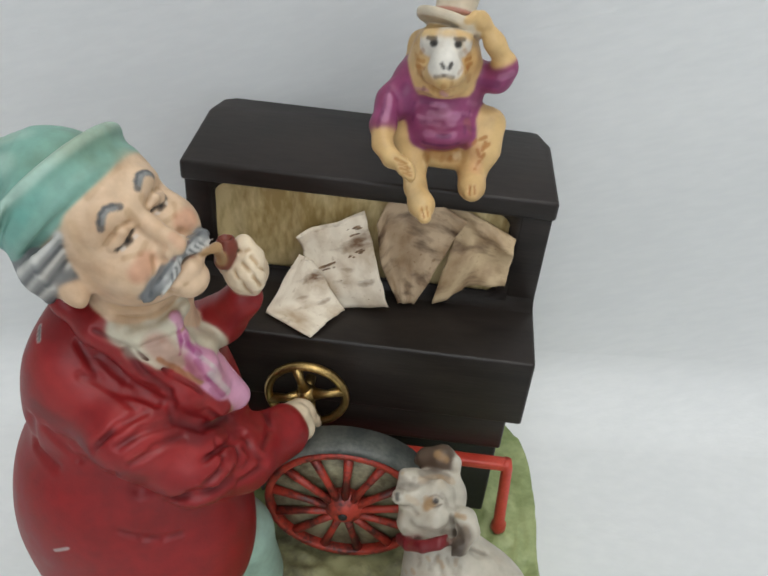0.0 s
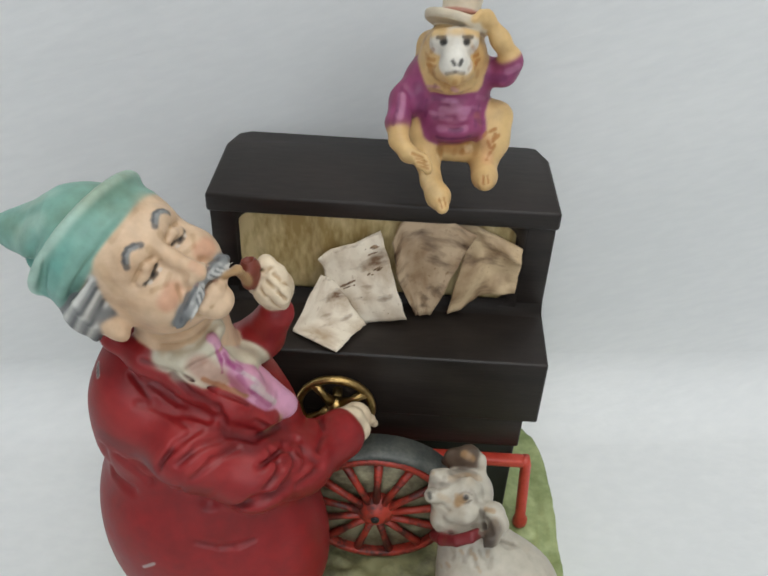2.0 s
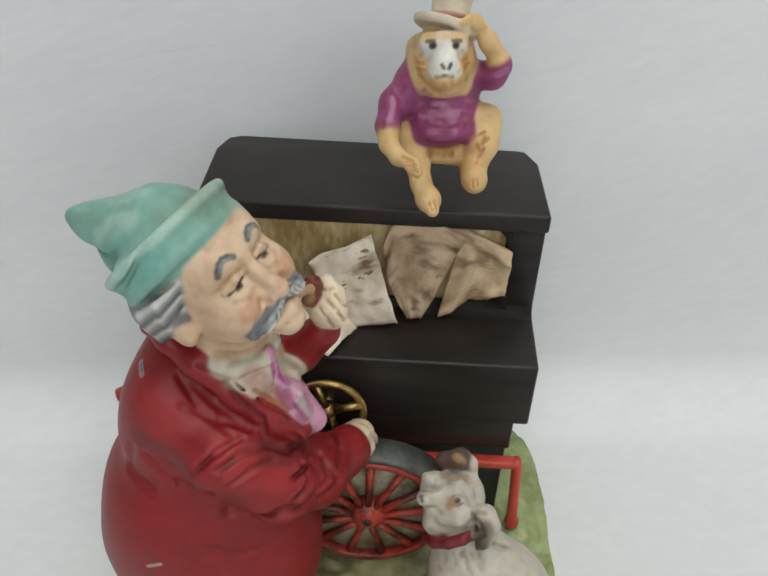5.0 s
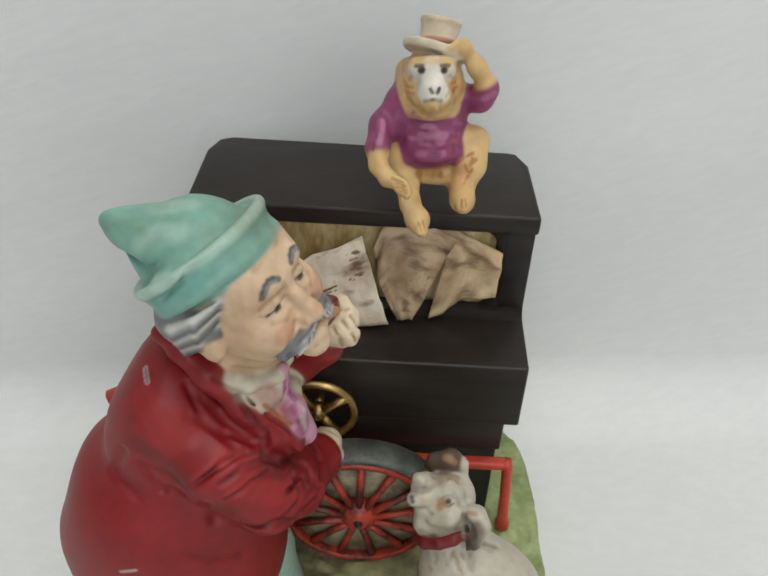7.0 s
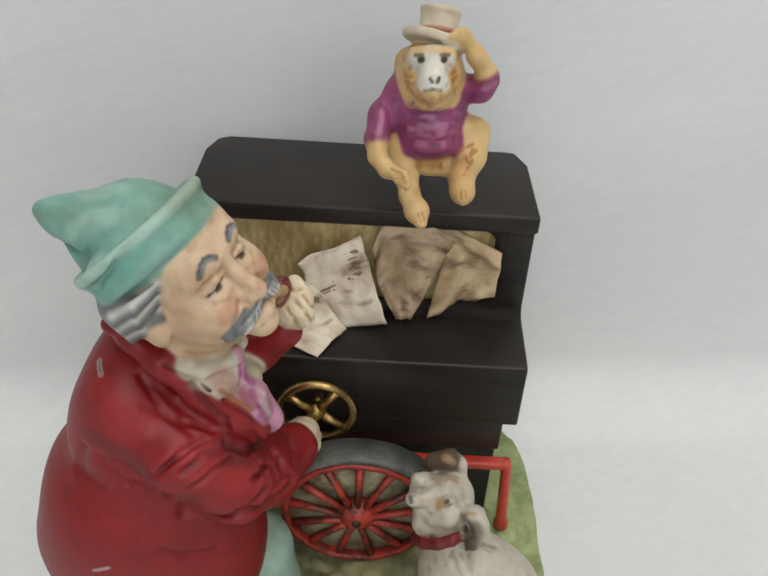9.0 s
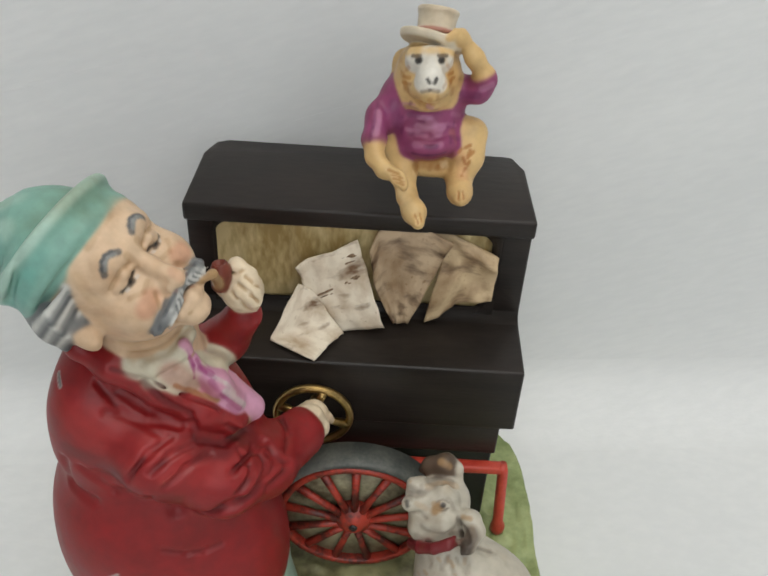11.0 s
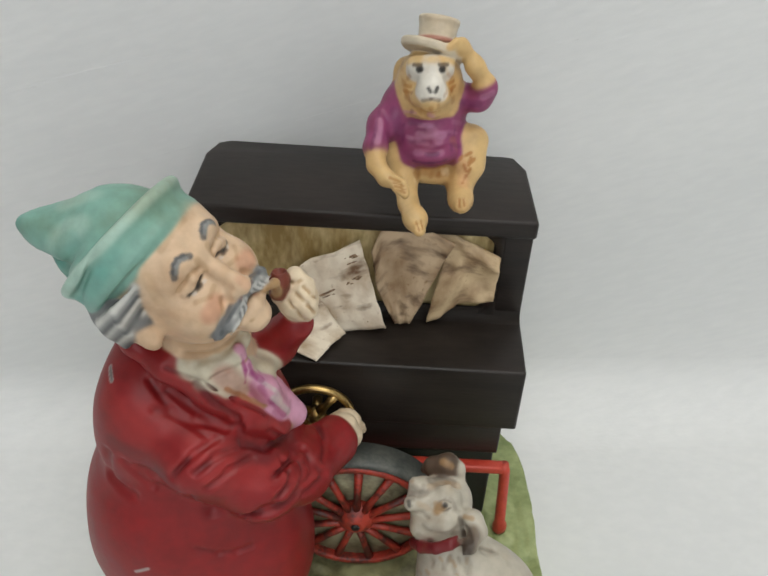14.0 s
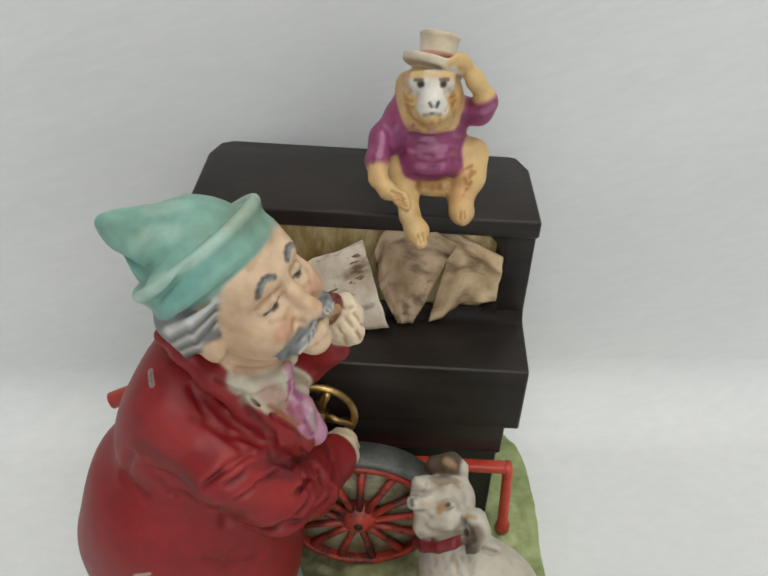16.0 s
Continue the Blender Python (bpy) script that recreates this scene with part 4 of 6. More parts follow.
    # soft folds in the felt; lighter strokes on brim and crown, deeper along folds
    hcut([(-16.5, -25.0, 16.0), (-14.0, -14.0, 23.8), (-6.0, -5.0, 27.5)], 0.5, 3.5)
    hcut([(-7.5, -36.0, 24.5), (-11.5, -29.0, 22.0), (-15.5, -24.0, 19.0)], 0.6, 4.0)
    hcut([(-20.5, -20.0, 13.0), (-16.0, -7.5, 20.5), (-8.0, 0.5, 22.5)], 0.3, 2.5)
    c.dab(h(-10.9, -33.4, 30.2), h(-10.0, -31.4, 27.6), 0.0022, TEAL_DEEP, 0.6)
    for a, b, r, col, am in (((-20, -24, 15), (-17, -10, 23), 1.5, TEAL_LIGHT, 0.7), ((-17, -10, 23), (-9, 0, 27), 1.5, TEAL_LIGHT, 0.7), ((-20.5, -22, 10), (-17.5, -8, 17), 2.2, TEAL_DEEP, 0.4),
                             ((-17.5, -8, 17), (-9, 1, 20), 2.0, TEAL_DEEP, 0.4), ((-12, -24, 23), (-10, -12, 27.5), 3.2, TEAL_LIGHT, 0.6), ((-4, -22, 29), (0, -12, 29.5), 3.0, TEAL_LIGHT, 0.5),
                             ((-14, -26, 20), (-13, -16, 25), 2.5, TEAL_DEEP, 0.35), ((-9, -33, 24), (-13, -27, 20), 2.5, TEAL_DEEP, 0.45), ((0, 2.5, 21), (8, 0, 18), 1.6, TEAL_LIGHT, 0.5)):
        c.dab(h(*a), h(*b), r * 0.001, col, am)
    # painted face; TAN strokes put shade round the eyes, nose, mouth and temples
    for s in (-1, 1):
        hd([(s * 3.0, 6.6), (s * 4.2, 7.6), (s * 5.6, 8.2), (s * 7.0, 7.9), (s * 8.2, 6.8), (s * 9.0, 5.4)], 0.85, GREY_DARK, 0.85)
        hd([(s * 4.0, 6.9), (s * 5.6, 7.7), (s * 7.0, 7.4), (s * 8.0, 6.3)], 0.55, GREY, 0.8)
        hd([(s * 3.2, 0.1), (s * 5.6, -0.4), (s * 8.8, -0.8)], 0.5, DARK, 0.9)
        hd([(s * 5.2, -1.1), (s * 6.4, -1.1)], 0.8, COAT_BROWN, 0.9)
        hd([(s * 5.6, -0.8), (s * 6.0, -0.8)], 0.5, DARK, 0.9)
        hd([(s * 3.6, -1.3), (s * 4.0, -1.3)], 0.5, HAIR_WHITE, 0.5)
        hd([(s * 7.4, -1.4), (s * 7.8, -1.3)], 0.5, HAIR_WHITE, 0.5)
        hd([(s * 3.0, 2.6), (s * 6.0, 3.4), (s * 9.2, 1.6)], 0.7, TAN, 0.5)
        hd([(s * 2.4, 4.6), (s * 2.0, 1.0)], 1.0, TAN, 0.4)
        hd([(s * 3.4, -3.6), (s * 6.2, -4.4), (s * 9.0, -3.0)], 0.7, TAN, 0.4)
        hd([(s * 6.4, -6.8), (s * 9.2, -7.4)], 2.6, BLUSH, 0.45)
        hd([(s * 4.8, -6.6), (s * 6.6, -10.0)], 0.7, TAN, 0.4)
        hd([(s * 2.2, -9.6), (s * 2.9, -9.5)], 0.5, PIPE, 0.5)
        hd([(s * 3.0, -9.8), (s * 7.0, -11.0), (s * 10.6, -13.2)], 0.5, GREY_DARK, 0.7)
        for j in range(3):
            hd([(s * (1.2 + 1.5 * j), -10.8 - 0.35 * j), (s * (2.0 + 1.6 * j), -12.6 - 0.35 * j)], 0.45, HAIR_WHITE, 0.75)
            hd([(s * (2.0 + 1.5 * j), -11.0 - 0.35 * j), (s * (2.8 + 1.6 * j), -12.8 - 0.35 * j)], 0.3, GREY_DARK, 0.7)
        hd([(s * 9.0, -14.6), (s * 6.0, -16.4)], 0.8, TAN, 0.35)
        hd([(s * 11.5, 9.0), (s * 13.0, 2.0)], 1.6, TAN, 0.25)
    hd([(-6, 12.0), (4, 12.0)], 0.8, TAN, 0.3)
    hd([(0.2, -5.5), (0.3, -7.5)], 1.5, BLUSH, 0.25)
    hd([(-3.6, -16.4), (3.0, -16.4)], 0.6, TAN, 0.5)
    hd([(-2.0, -13.4), (2.0, -13.4)], 0.6, BLUSH, 0.4)
    # neck folds with their shade painted in tan, pipe
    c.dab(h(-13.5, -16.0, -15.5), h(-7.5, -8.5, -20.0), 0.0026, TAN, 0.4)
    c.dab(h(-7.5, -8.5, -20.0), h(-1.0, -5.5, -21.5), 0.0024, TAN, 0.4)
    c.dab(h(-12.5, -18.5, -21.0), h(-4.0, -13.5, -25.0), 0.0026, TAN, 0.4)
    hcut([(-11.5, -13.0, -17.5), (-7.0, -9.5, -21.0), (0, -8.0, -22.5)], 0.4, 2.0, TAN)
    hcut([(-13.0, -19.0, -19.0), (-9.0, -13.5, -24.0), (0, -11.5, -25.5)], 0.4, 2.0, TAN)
    c.chain([(-0.0060, -0.0626, 0.1484, 0.0022), (-0.0066, -0.0630, 0.1462, 0.0027), (-0.0078, -0.0636, 0.1430, 0.0024)], PIPE, 0.001)
    c.ball((-0.0058, -0.0625, 0.1496), 0.0017, DARK, 0.0006, cut=True, paint=False)
    c.chain([(-0.0080, -0.0640, 0.1428, 0.0013), (*h(9.0, 2.0, -17.0), 0.0012), (*h(4.5, 3.8, -14.0), 0.0009)], TAN, 0.001)
    c.chain([(-0.0174, -0.0780, 0.1371, 0.0011), (-0.0178, -0.0778, 0.1306, 0.0016), (-0.0178, -0.0782, 0.1279, 0.0014)], TIE, 0.0015)
    c.chain([(-0.0175, -0.0777, 0.1262, 0.0017), (-0.0152, -0.0763, 0.1194, 0.0033), (-0.0147, -0.0746, 0.1106, 0.0031)], TIE, 0.002)
    c.dab((-0.0283, -0.0842, 0.1365), (-0.0233, -0.0823, 0.1321), 0.0017, SHIRT, 1)
    c.dab((-0.0233, -0.0823, 0.1321), (-0.0199, -0.0816, 0.1254), 0.0017, SHIRT, 1)
    c.dab((-0.0241, -0.0802, 0.1357), (-0.0193, -0.0795, 0.1316), 0.0019, SHIRT, 1)
    c.dab((-0.0221, -0.0838, 0.1279), (-0.0200, -0.0806, 0.1215), 0.0008, VEST, 1)
    c.dab((-0.0200, -0.0806, 0.1215), (-0.0159, -0.0797, 0.1165), 0.0008, VEST, 1)
    c.dab((-0.0173, -0.0789, 0.1353), (-0.0172, -0.0796, 0.1304), 0.0006, TIE_DEEP, 0.8)
    c.dab((-0.0172, -0.0796, 0.1304), (-0.0184, -0.0803, 0.1267), 0.0006, TIE_DEEP, 0.8)
    c.dab((-0.0163, -0.0785, 0.1312), (-0.0161, -0.0787, 0.1281), 0.0006, TIE_DEEP, 0.7)
    c.dab((-0.0161, -0.0787, 0.1281), (-0.0142, -0.0783, 0.1232), 0.0006, TIE_DEEP, 0.7)
    c.dab((-0.0138, -0.0795, 0.1186), (-0.0129, -0.0773, 0.1133), 0.0006, TIE_DEEP, 0.6)
    c.dab((-0.0143, -0.0785, 0.1127), (-0.0134, -0.0776, 0.1092), 0.0009, TIE_DEEP, 0.4)
    c.dab((-0.0151, -0.0782, 0.1251), (-0.0120, -0.0781, 0.1208), 0.0007, HAIR_WHITE, 0.5)
    c.dab((-0.0120, -0.0781, 0.1208), (-0.0120, -0.0763, 0.1150), 0.0007, HAIR_WHITE, 0.5)
    c.chain([(-0.0158, -0.0617, 0.0756, 0.0070), (-0.0106, -0.0538, 0.0731, 0.0068)], JACKET, 0.005)
    c.chain([(-0.0081, -0.0486, 0.0711, 0.0056), (-0.0064, -0.0490, 0.0685, 0.0043)], PALE, 0.001)
    c.crease([(-0.0053, -0.0650, 0.1408), (-0.0034, -0.0664, 0.1383), (-0.0028, -0.0644, 0.1331)], 0.00033, TAN, 0.0012)
    c.crease([(-0.0027, -0.0644, 0.1426), (-0.0001, -0.0666, 0.1408), (0.0015, -0.0664, 0.1370)], 0.00033, TAN, 0.0012)
    c.crease([(-0.0004, -0.0632, 0.1436), (0.0015, -0.0640, 0.1412), (0.0022, -0.0618, 0.1366)], 0.00033, TAN, 0.0012)
    c.crease([(-0.0064, -0.0602, 0.1446), (-0.0027, -0.0628, 0.1448), (-0.0009, -0.0621, 0.1452)], 0.00031, TAN, 0.0012)
    c.dab((-0.0161, -0.0789, 0.1283), (-0.0148, -0.0776, 0.1247), 0.0011, TIE_DEEP, 0.7)
    c.dab((-0.0152, -0.0794, 0.1231), (-0.0136, -0.0790, 0.1168), 0.0009, TIE_DEEP, 0.6)
    c.dab((-0.0136, -0.0790, 0.1168), (-0.0126, -0.0765, 0.1091), 0.0009, TIE_DEEP, 0.6)
    c.dab((-0.0128, -0.0790, 0.1189), (-0.0119, -0.0747, 0.1081), 0.0009, HAIR_WHITE, 0.6)
    # jacket folds, lapels, pocket: shade painted in grooves, light on ridges; worn paint
    c.crease([(-0.0289, -0.0854, 0.1323), (-0.0257, -0.0864, 0.1247), (-0.0223, -0.0851, 0.1180)], 0.0007, JACKET_SHADE, 0.0014)
    c.crease([(-0.0223, -0.0851, 0.1180), (-0.0222, -0.0856, 0.1148), (-0.0255, -0.0860, 0.1157)], 0.0007, JACKET_SHADE, 0.0016)
    c.crease([(-0.0226, -0.0857, 0.1138), (-0.0223, -0.0871, 0.1096), (-0.0185, -0.0830, 0.1028), (-0.0167, -0.0719, 0.0959)], 0.0007, JACKET_SHADE, 0.0014)
    c.crease([(-0.0395, -0.0832, 0.1283), (-0.0328, -0.0847, 0.1210), (-0.0263, -0.0861, 0.1162)], 0.0005, JACKET_SHADE, 0.0020)
    c.dab((-0.0392, -0.0826, 0.1309), (-0.0325, -0.0841, 0.1236), 0.0013, JACKET_WORN_LIT, 0.3)
    c.dab((-0.0325, -0.0841, 0.1236), (-0.0260, -0.0855, 0.1188), 0.0013, JACKET_WORN_LIT, 0.3)
    c.crease([(-0.0430, -0.0828, 0.1321), (-0.0388, -0.0865, 0.1241), (-0.0295, -0.0901, 0.1172)], 0.0005, JACKET_SHADE, 0.0020)
    c.dab((-0.0427, -0.0822, 0.1347), (-0.0385, -0.0859, 0.1267), 0.0013, JACKET_WORN_LIT, 0.3)
    c.dab((-0.0385, -0.0859, 0.1267), (-0.0292, -0.0895, 0.1198), 0.0013, JACKET_WORN_LIT, 0.3)
    c.crease([(-0.0326, -0.0985, 0.1118), (-0.0271, -0.0939, 0.1131), (-0.0234, -0.0893, 0.1104)], 0.0005, JACKET_SHADE, 0.0020)
    c.dab((-0.0323, -0.0979, 0.1144), (-0.0268, -0.0933, 0.1157), 0.0013, JACKET_WORN_LIT, 0.3)
    c.dab((-0.0268, -0.0933, 0.1157), (-0.0231, -0.0887, 0.1130), 0.0013, JACKET_WORN_LIT, 0.3)
    c.crease([(-0.0307, -0.0992, 0.1062), (-0.0249, -0.0947, 0.1079), (-0.0208, -0.0883, 0.1055)], 0.0005, JACKET_SHADE, 0.0020)
    c.dab((-0.0304, -0.0986, 0.1088), (-0.0246, -0.0941, 0.1105), 0.0013, JACKET_WORN_LIT, 0.3)
    c.dab((-0.0246, -0.0941, 0.1105), (-0.0205, -0.0877, 0.1081), 0.0013, JACKET_WORN_LIT, 0.3)
    c.crease([(-0.0400, -0.0984, 0.1106), (-0.0326, -0.0953, 0.1158), (-0.0273, -0.0899, 0.1157)], 0.0005, JACKET_SHADE, 0.0020)
    c.dab((-0.0397, -0.0978, 0.1132), (-0.0323, -0.0947, 0.1184), 0.0013, JACKET_WORN_LIT, 0.3)
    c.dab((-0.0323, -0.0947, 0.1184), (-0.0270, -0.0893, 0.1183), 0.0013, JACKET_WORN_LIT, 0.3)
    c.crease([(-0.0122, -0.0728, 0.0901), (-0.0094, -0.0780, 0.0868), (-0.0113, -0.0843, 0.0866)], 0.0005, JACKET_SHADE, 0.0020)
    c.dab((-0.0119, -0.0722, 0.0927), (-0.0091, -0.0774, 0.0894), 0.0013, JACKET_WORN_LIT, 0.3)
    c.dab((-0.0091, -0.0774, 0.0894), (-0.0110, -0.0837, 0.0892), 0.0013, JACKET_WORN_LIT, 0.3)
    c.crease([(-0.0140, -0.0772, 0.0935), (-0.0110, -0.0814, 0.0893), (-0.0125, -0.0900, 0.0897)], 0.0005, JACKET_SHADE, 0.0020)
    c.dab((-0.0137, -0.0766, 0.0961), (-0.0107, -0.0808, 0.0919), 0.0013, JACKET_WORN_LIT, 0.3)
    c.dab((-0.0107, -0.0808, 0.0919), (-0.0122, -0.0894, 0.0923), 0.0013, JACKET_WORN_LIT, 0.3)
    c.crease([(-0.0146, -0.0836, 0.0984), (-0.0122, -0.0873, 0.0943), (-0.0158, -0.0943, 0.0940)], 0.0005, JACKET_SHADE, 0.0020)
    c.dab((-0.0143, -0.0830, 0.1010), (-0.0119, -0.0867, 0.0969), 0.0013, JACKET_WORN_LIT, 0.3)
    c.dab((-0.0119, -0.0867, 0.0969), (-0.0155, -0.0937, 0.0966), 0.0013, JACKET_WORN_LIT, 0.3)
    c.crease([(-0.0146, -0.0541, 0.0809), (-0.0094, -0.0630, 0.0828), (-0.0080, -0.0727, 0.0852)], 0.0005, JACKET_SHADE, 0.0020)
    c.dab((-0.0143, -0.0535, 0.0835), (-0.0091, -0.0624, 0.0854), 0.0013, JACKET_WORN_LIT, 0.3)
    c.dab((-0.0091, -0.0624, 0.0854), (-0.0077, -0.0721, 0.0878), 0.0013, JACKET_WORN_LIT, 0.3)
    c.crease([(-0.0527, -0.0922, 0.1069), (-0.0397, -0.0986, 0.1024), (-0.0369, -0.0922, 0.0880), (-0.0185, -0.0964, 0.0913), (-0.0116, -0.0855, 0.0870)], 0.0009, JACKET_SHADE, 0.0035)
    c.crease([(-0.0445, -0.0982, 0.0778), (-0.0390, -0.0968, 0.0734), (-0.0345, -0.0946, 0.0709), (-0.0307, -0.0920, 0.0698)], 0.0005, JACKET_SHADE, 0.0016)
    c.crease([(-0.0614, -0.0896, 0.1122), (-0.0672, -0.0872, 0.0997), (-0.0594, -0.0923, 0.0963)], 0.0006, JACKET_SHADE, 0.0030)
    c.crease([(-0.0347, -0.0860, 0.1390), (-0.0272, -0.0850, 0.1316), (-0.0211, -0.0825, 0.1220), (-0.0157, -0.0809, 0.1140)], 0.0004, JACKET_SHADE, 0.0012)
    # broad soft strokes that put shade into the jacket colour
    c.dab((-0.0568, -0.0909, 0.1172), (-0.0439, -0.0966, 0.1091), 0.0030, JACKET_SHADE, 0.35)
    c.dab((-0.0439, -0.0966, 0.1091), (-0.0317, -0.0985, 0.1003), 0.0030, JACKET_SHADE, 0.35)
    c.dab((-0.0254, -0.0908, 0.1130), (-0.0190, -0.0857, 0.1035), 0.0030, JACKET_SHADE, 0.35)
    c.dab((-0.0190, -0.0857, 0.1035), (-0.0157, -0.0731, 0.0935), 0.0030, JACKET_SHADE, 0.35)
    c.crease([(-0.0159, -0.0815, 0.1079), (-0.0130, -0.0724, 0.0906), (-0.0160, -0.0904, 0.0991)], 0.0005, JACKET_SHADE, 0.0020)
    c.dab((-0.0156, -0.0809, 0.1105), (-0.0127, -0.0718, 0.0932), 0.0013, JACKET_WORN_LIT, 0.3)
    c.dab((-0.0127, -0.0718, 0.0932), (-0.0157, -0.0898, 0.1017), 0.0013, JACKET_WORN_LIT, 0.3)
    c.crease([(-0.0111, -0.0771, 0.0897), (-0.0072, -0.0761, 0.0822), (-0.0120, -0.0846, 0.0837)], 0.0005, JACKET_SHADE, 0.0020)
    c.dab((-0.0108, -0.0765, 0.0923), (-0.0069, -0.0755, 0.0848), 0.0013, JACKET_WORN_LIT, 0.3)
    c.dab((-0.0069, -0.0755, 0.0848), (-0.0117, -0.0840, 0.0863), 0.0013, JACKET_WORN_LIT, 0.3)
    c.crease([(-0.0423, -0.0881, 0.1258), (-0.0330, -0.0872, 0.1199), (-0.0259, -0.0864, 0.1157)], 0.0005, JACKET_SHADE, 0.0020)
    c.dab((-0.0420, -0.0875, 0.1284), (-0.0327, -0.0866, 0.1225), 0.0013, JACKET_WORN_LIT, 0.3)
    c.dab((-0.0327, -0.0866, 0.1225), (-0.0256, -0.0858, 0.1183), 0.0013, JACKET_WORN_LIT, 0.3)
    c.crease([(-0.0564, -0.0917, 0.1105), (-0.0515, -0.0921, 0.0994), (-0.0362, -0.0997, 0.1035)], 0.0005, JACKET_SHADE, 0.0020)
    c.dab((-0.0561, -0.0911, 0.1131), (-0.0512, -0.0915, 0.1020), 0.0013, JACKET_WORN_LIT, 0.3)
    c.dab((-0.0512, -0.0915, 0.1020), (-0.0359, -0.0991, 0.1061), 0.0013, JACKET_WORN_LIT, 0.3)
    c.dab((-0.0486, -0.0890, 0.1281), (-0.0409, -0.0905, 0.1211), 0.0034, JACKET_WORN_LIT, 0.4)
    c.dab((-0.0281, -0.0976, 0.1082), (-0.0187, -0.0921, 0.1007), 0.0034, JACKET_WORN_LIT, 0.4)
    c.dab((-0.0221, -0.0826, 0.1320), (-0.0175, -0.0804, 0.1184), 0.0034, JACKET_WORN_LIT, 0.4)
    c.dab((-0.0545, -0.0863, 0.1305), (-0.0473, -0.0923, 0.1192), 0.0034, JACKET_WORN_LIT, 0.4)
    c.dab((-0.0322, -0.0931, 0.1171), (-0.0253, -0.0918, 0.1122), 0.0034, JACKET_WORN_LIT, 0.4)
    c.dab((-0.0649, -0.1013, 0.0719), (-0.0600, -0.1017, 0.0737), 0.0006, HAIR_WHITE, 0.6)
    c.dab((-0.0550, -0.0790, 0.1347), (-0.0536, -0.0831, 0.1335), 0.0007, HAIR_WHITE, 0.8)
    c.limb((-0.0550, -0.0790, 0.1347), (-0.0536, -0.0831, 0.1335), 0.0004, 0.0004, DARK, 0.0004, cut=True, paint=False)
    c.dab((-0.0550, -0.0790, 0.1347), (-0.0536, -0.0831, 0.1335), 0.0005, DARK, 0.7)
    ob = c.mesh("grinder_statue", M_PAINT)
    settle(ob, MAN_AT)
    return tagged(ob, "painted bisque organ grinder in red jacket and green cap", "statue")



def monkey():
    STEP = 0.0005
    c = Clay((-0.012, -0.04, 0.118), (0.06, 0.04, 0.225), STEP)
    c.ball((0.0194, 0.0020, 0.1665), (0.0100, 0.0097, 0.0103), SWEATER, 0.003)
    c.ball((0.0204, -0.0034, 0.1630), (0.0089, 0.0082, 0.0054), SWEATER, 0.006)
    c.chain([(0.0114, 0.0038, 0.1738, 0.0058), (0.0261, 0.0045, 0.1743, 0.0058)], SWEATER, 0.008)
    c.hoop((0.0208, -0.0039, 0.1601), (-0.131, 0.492, 0.861), 0.0076, 0.0013, SWEATER, 0.003)
    c.ball((0.0223, 0.0004, 0.1537), (0.0101, 0.0075, 0.0052), FUR, 0.003)
    c.chain([(0.0161, 0.0013, 0.1527, 0.0044), (0.0109, -0.0041, 0.1592, 0.0039)], FUR, 0.004)
    c.chain([(0.0110, -0.0043, 0.1589, 0.0039), (0.0136, -0.0092, 0.1528, 0.0032), (0.0156, -0.0129, 0.1469, 0.0027)], FUR, 0.004)
    c.chain([(0.0152, -0.0146, 0.1480, 0.0032), (0.0176, -0.0205, 0.1465, 0.0033), (0.0188, -0.0265, 0.1466, 0.0021)], FUR, 0.003)
    c.chain([(0.0285, 0.0013, 0.1520, 0.0044), (0.0346, 0.0004, 0.1636, 0.0038)], FUR, 0.004)
    c.chain([(0.0349, 0.0005, 0.1639, 0.0038), (0.0344, -0.0042, 0.1575, 0.0035), (0.0318, -0.0073, 0.1500, 0.0029)], FUR, 0.005)
    c.chain([(0.0314, -0.0090, 0.1510, 0.0032), (0.0317, -0.0132, 0.1500, 0.0032), (0.0318, -0.0176, 0.1507, 0.0025)], FUR, 0.004)
    c.chain([(0.0109, 0.0016, 0.1761, 0.0042), (0.0057, -0.0047, 0.1705, 0.0040), (0.0038, -0.0106, 0.1660, 0.0035)], SWEATER, 0.004)
    c.chain([(0.0040, -0.0110, 0.1652, 0.0031), (0.0045, -0.0160, 0.1626, 0.0024), (0.0076, -0.0196, 0.1604, 0.0024)], FUR, 0.003)
    c.chain([(0.0076, -0.0196, 0.1604, 0.0024), (0.0116, -0.0222, 0.1602, 0.0022)], FUR, 0.002)
    c.chain([(0.0095, -0.0220, 0.1613, 0.0010), (0.0127, -0.0230, 0.1608, 0.0010), (0.0140, -0.0228, 0.1593, 0.0009)], FUR, 0.001)
    c.chain([(0.0101, -0.0226, 0.1605, 0.0010), (0.0131, -0.0236, 0.1599, 0.0010), (0.0139, -0.0233, 0.1585, 0.0009)], FUR, 0.001)
    c.chain([(0.0106, -0.0231, 0.1596, 0.0010), (0.0134, -0.0241, 0.1590, 0.0010), (0.0138, -0.0237, 0.1578, 0.0009)], FUR, 0.001)
    c.chain([(0.0111, -0.0236, 0.1588, 0.0010), (0.0138, -0.0247, 0.1582, 0.0010), (0.0137, -0.0242, 0.1570, 0.0009)], FUR, 0.001)
    c.chain([(0.0281, 0.0038, 0.1777, 0.0040), (0.0347, -0.0005, 0.1792, 0.0035), (0.0370, -0.0022, 0.1831, 0.0032)], SWEATER, 0.004)
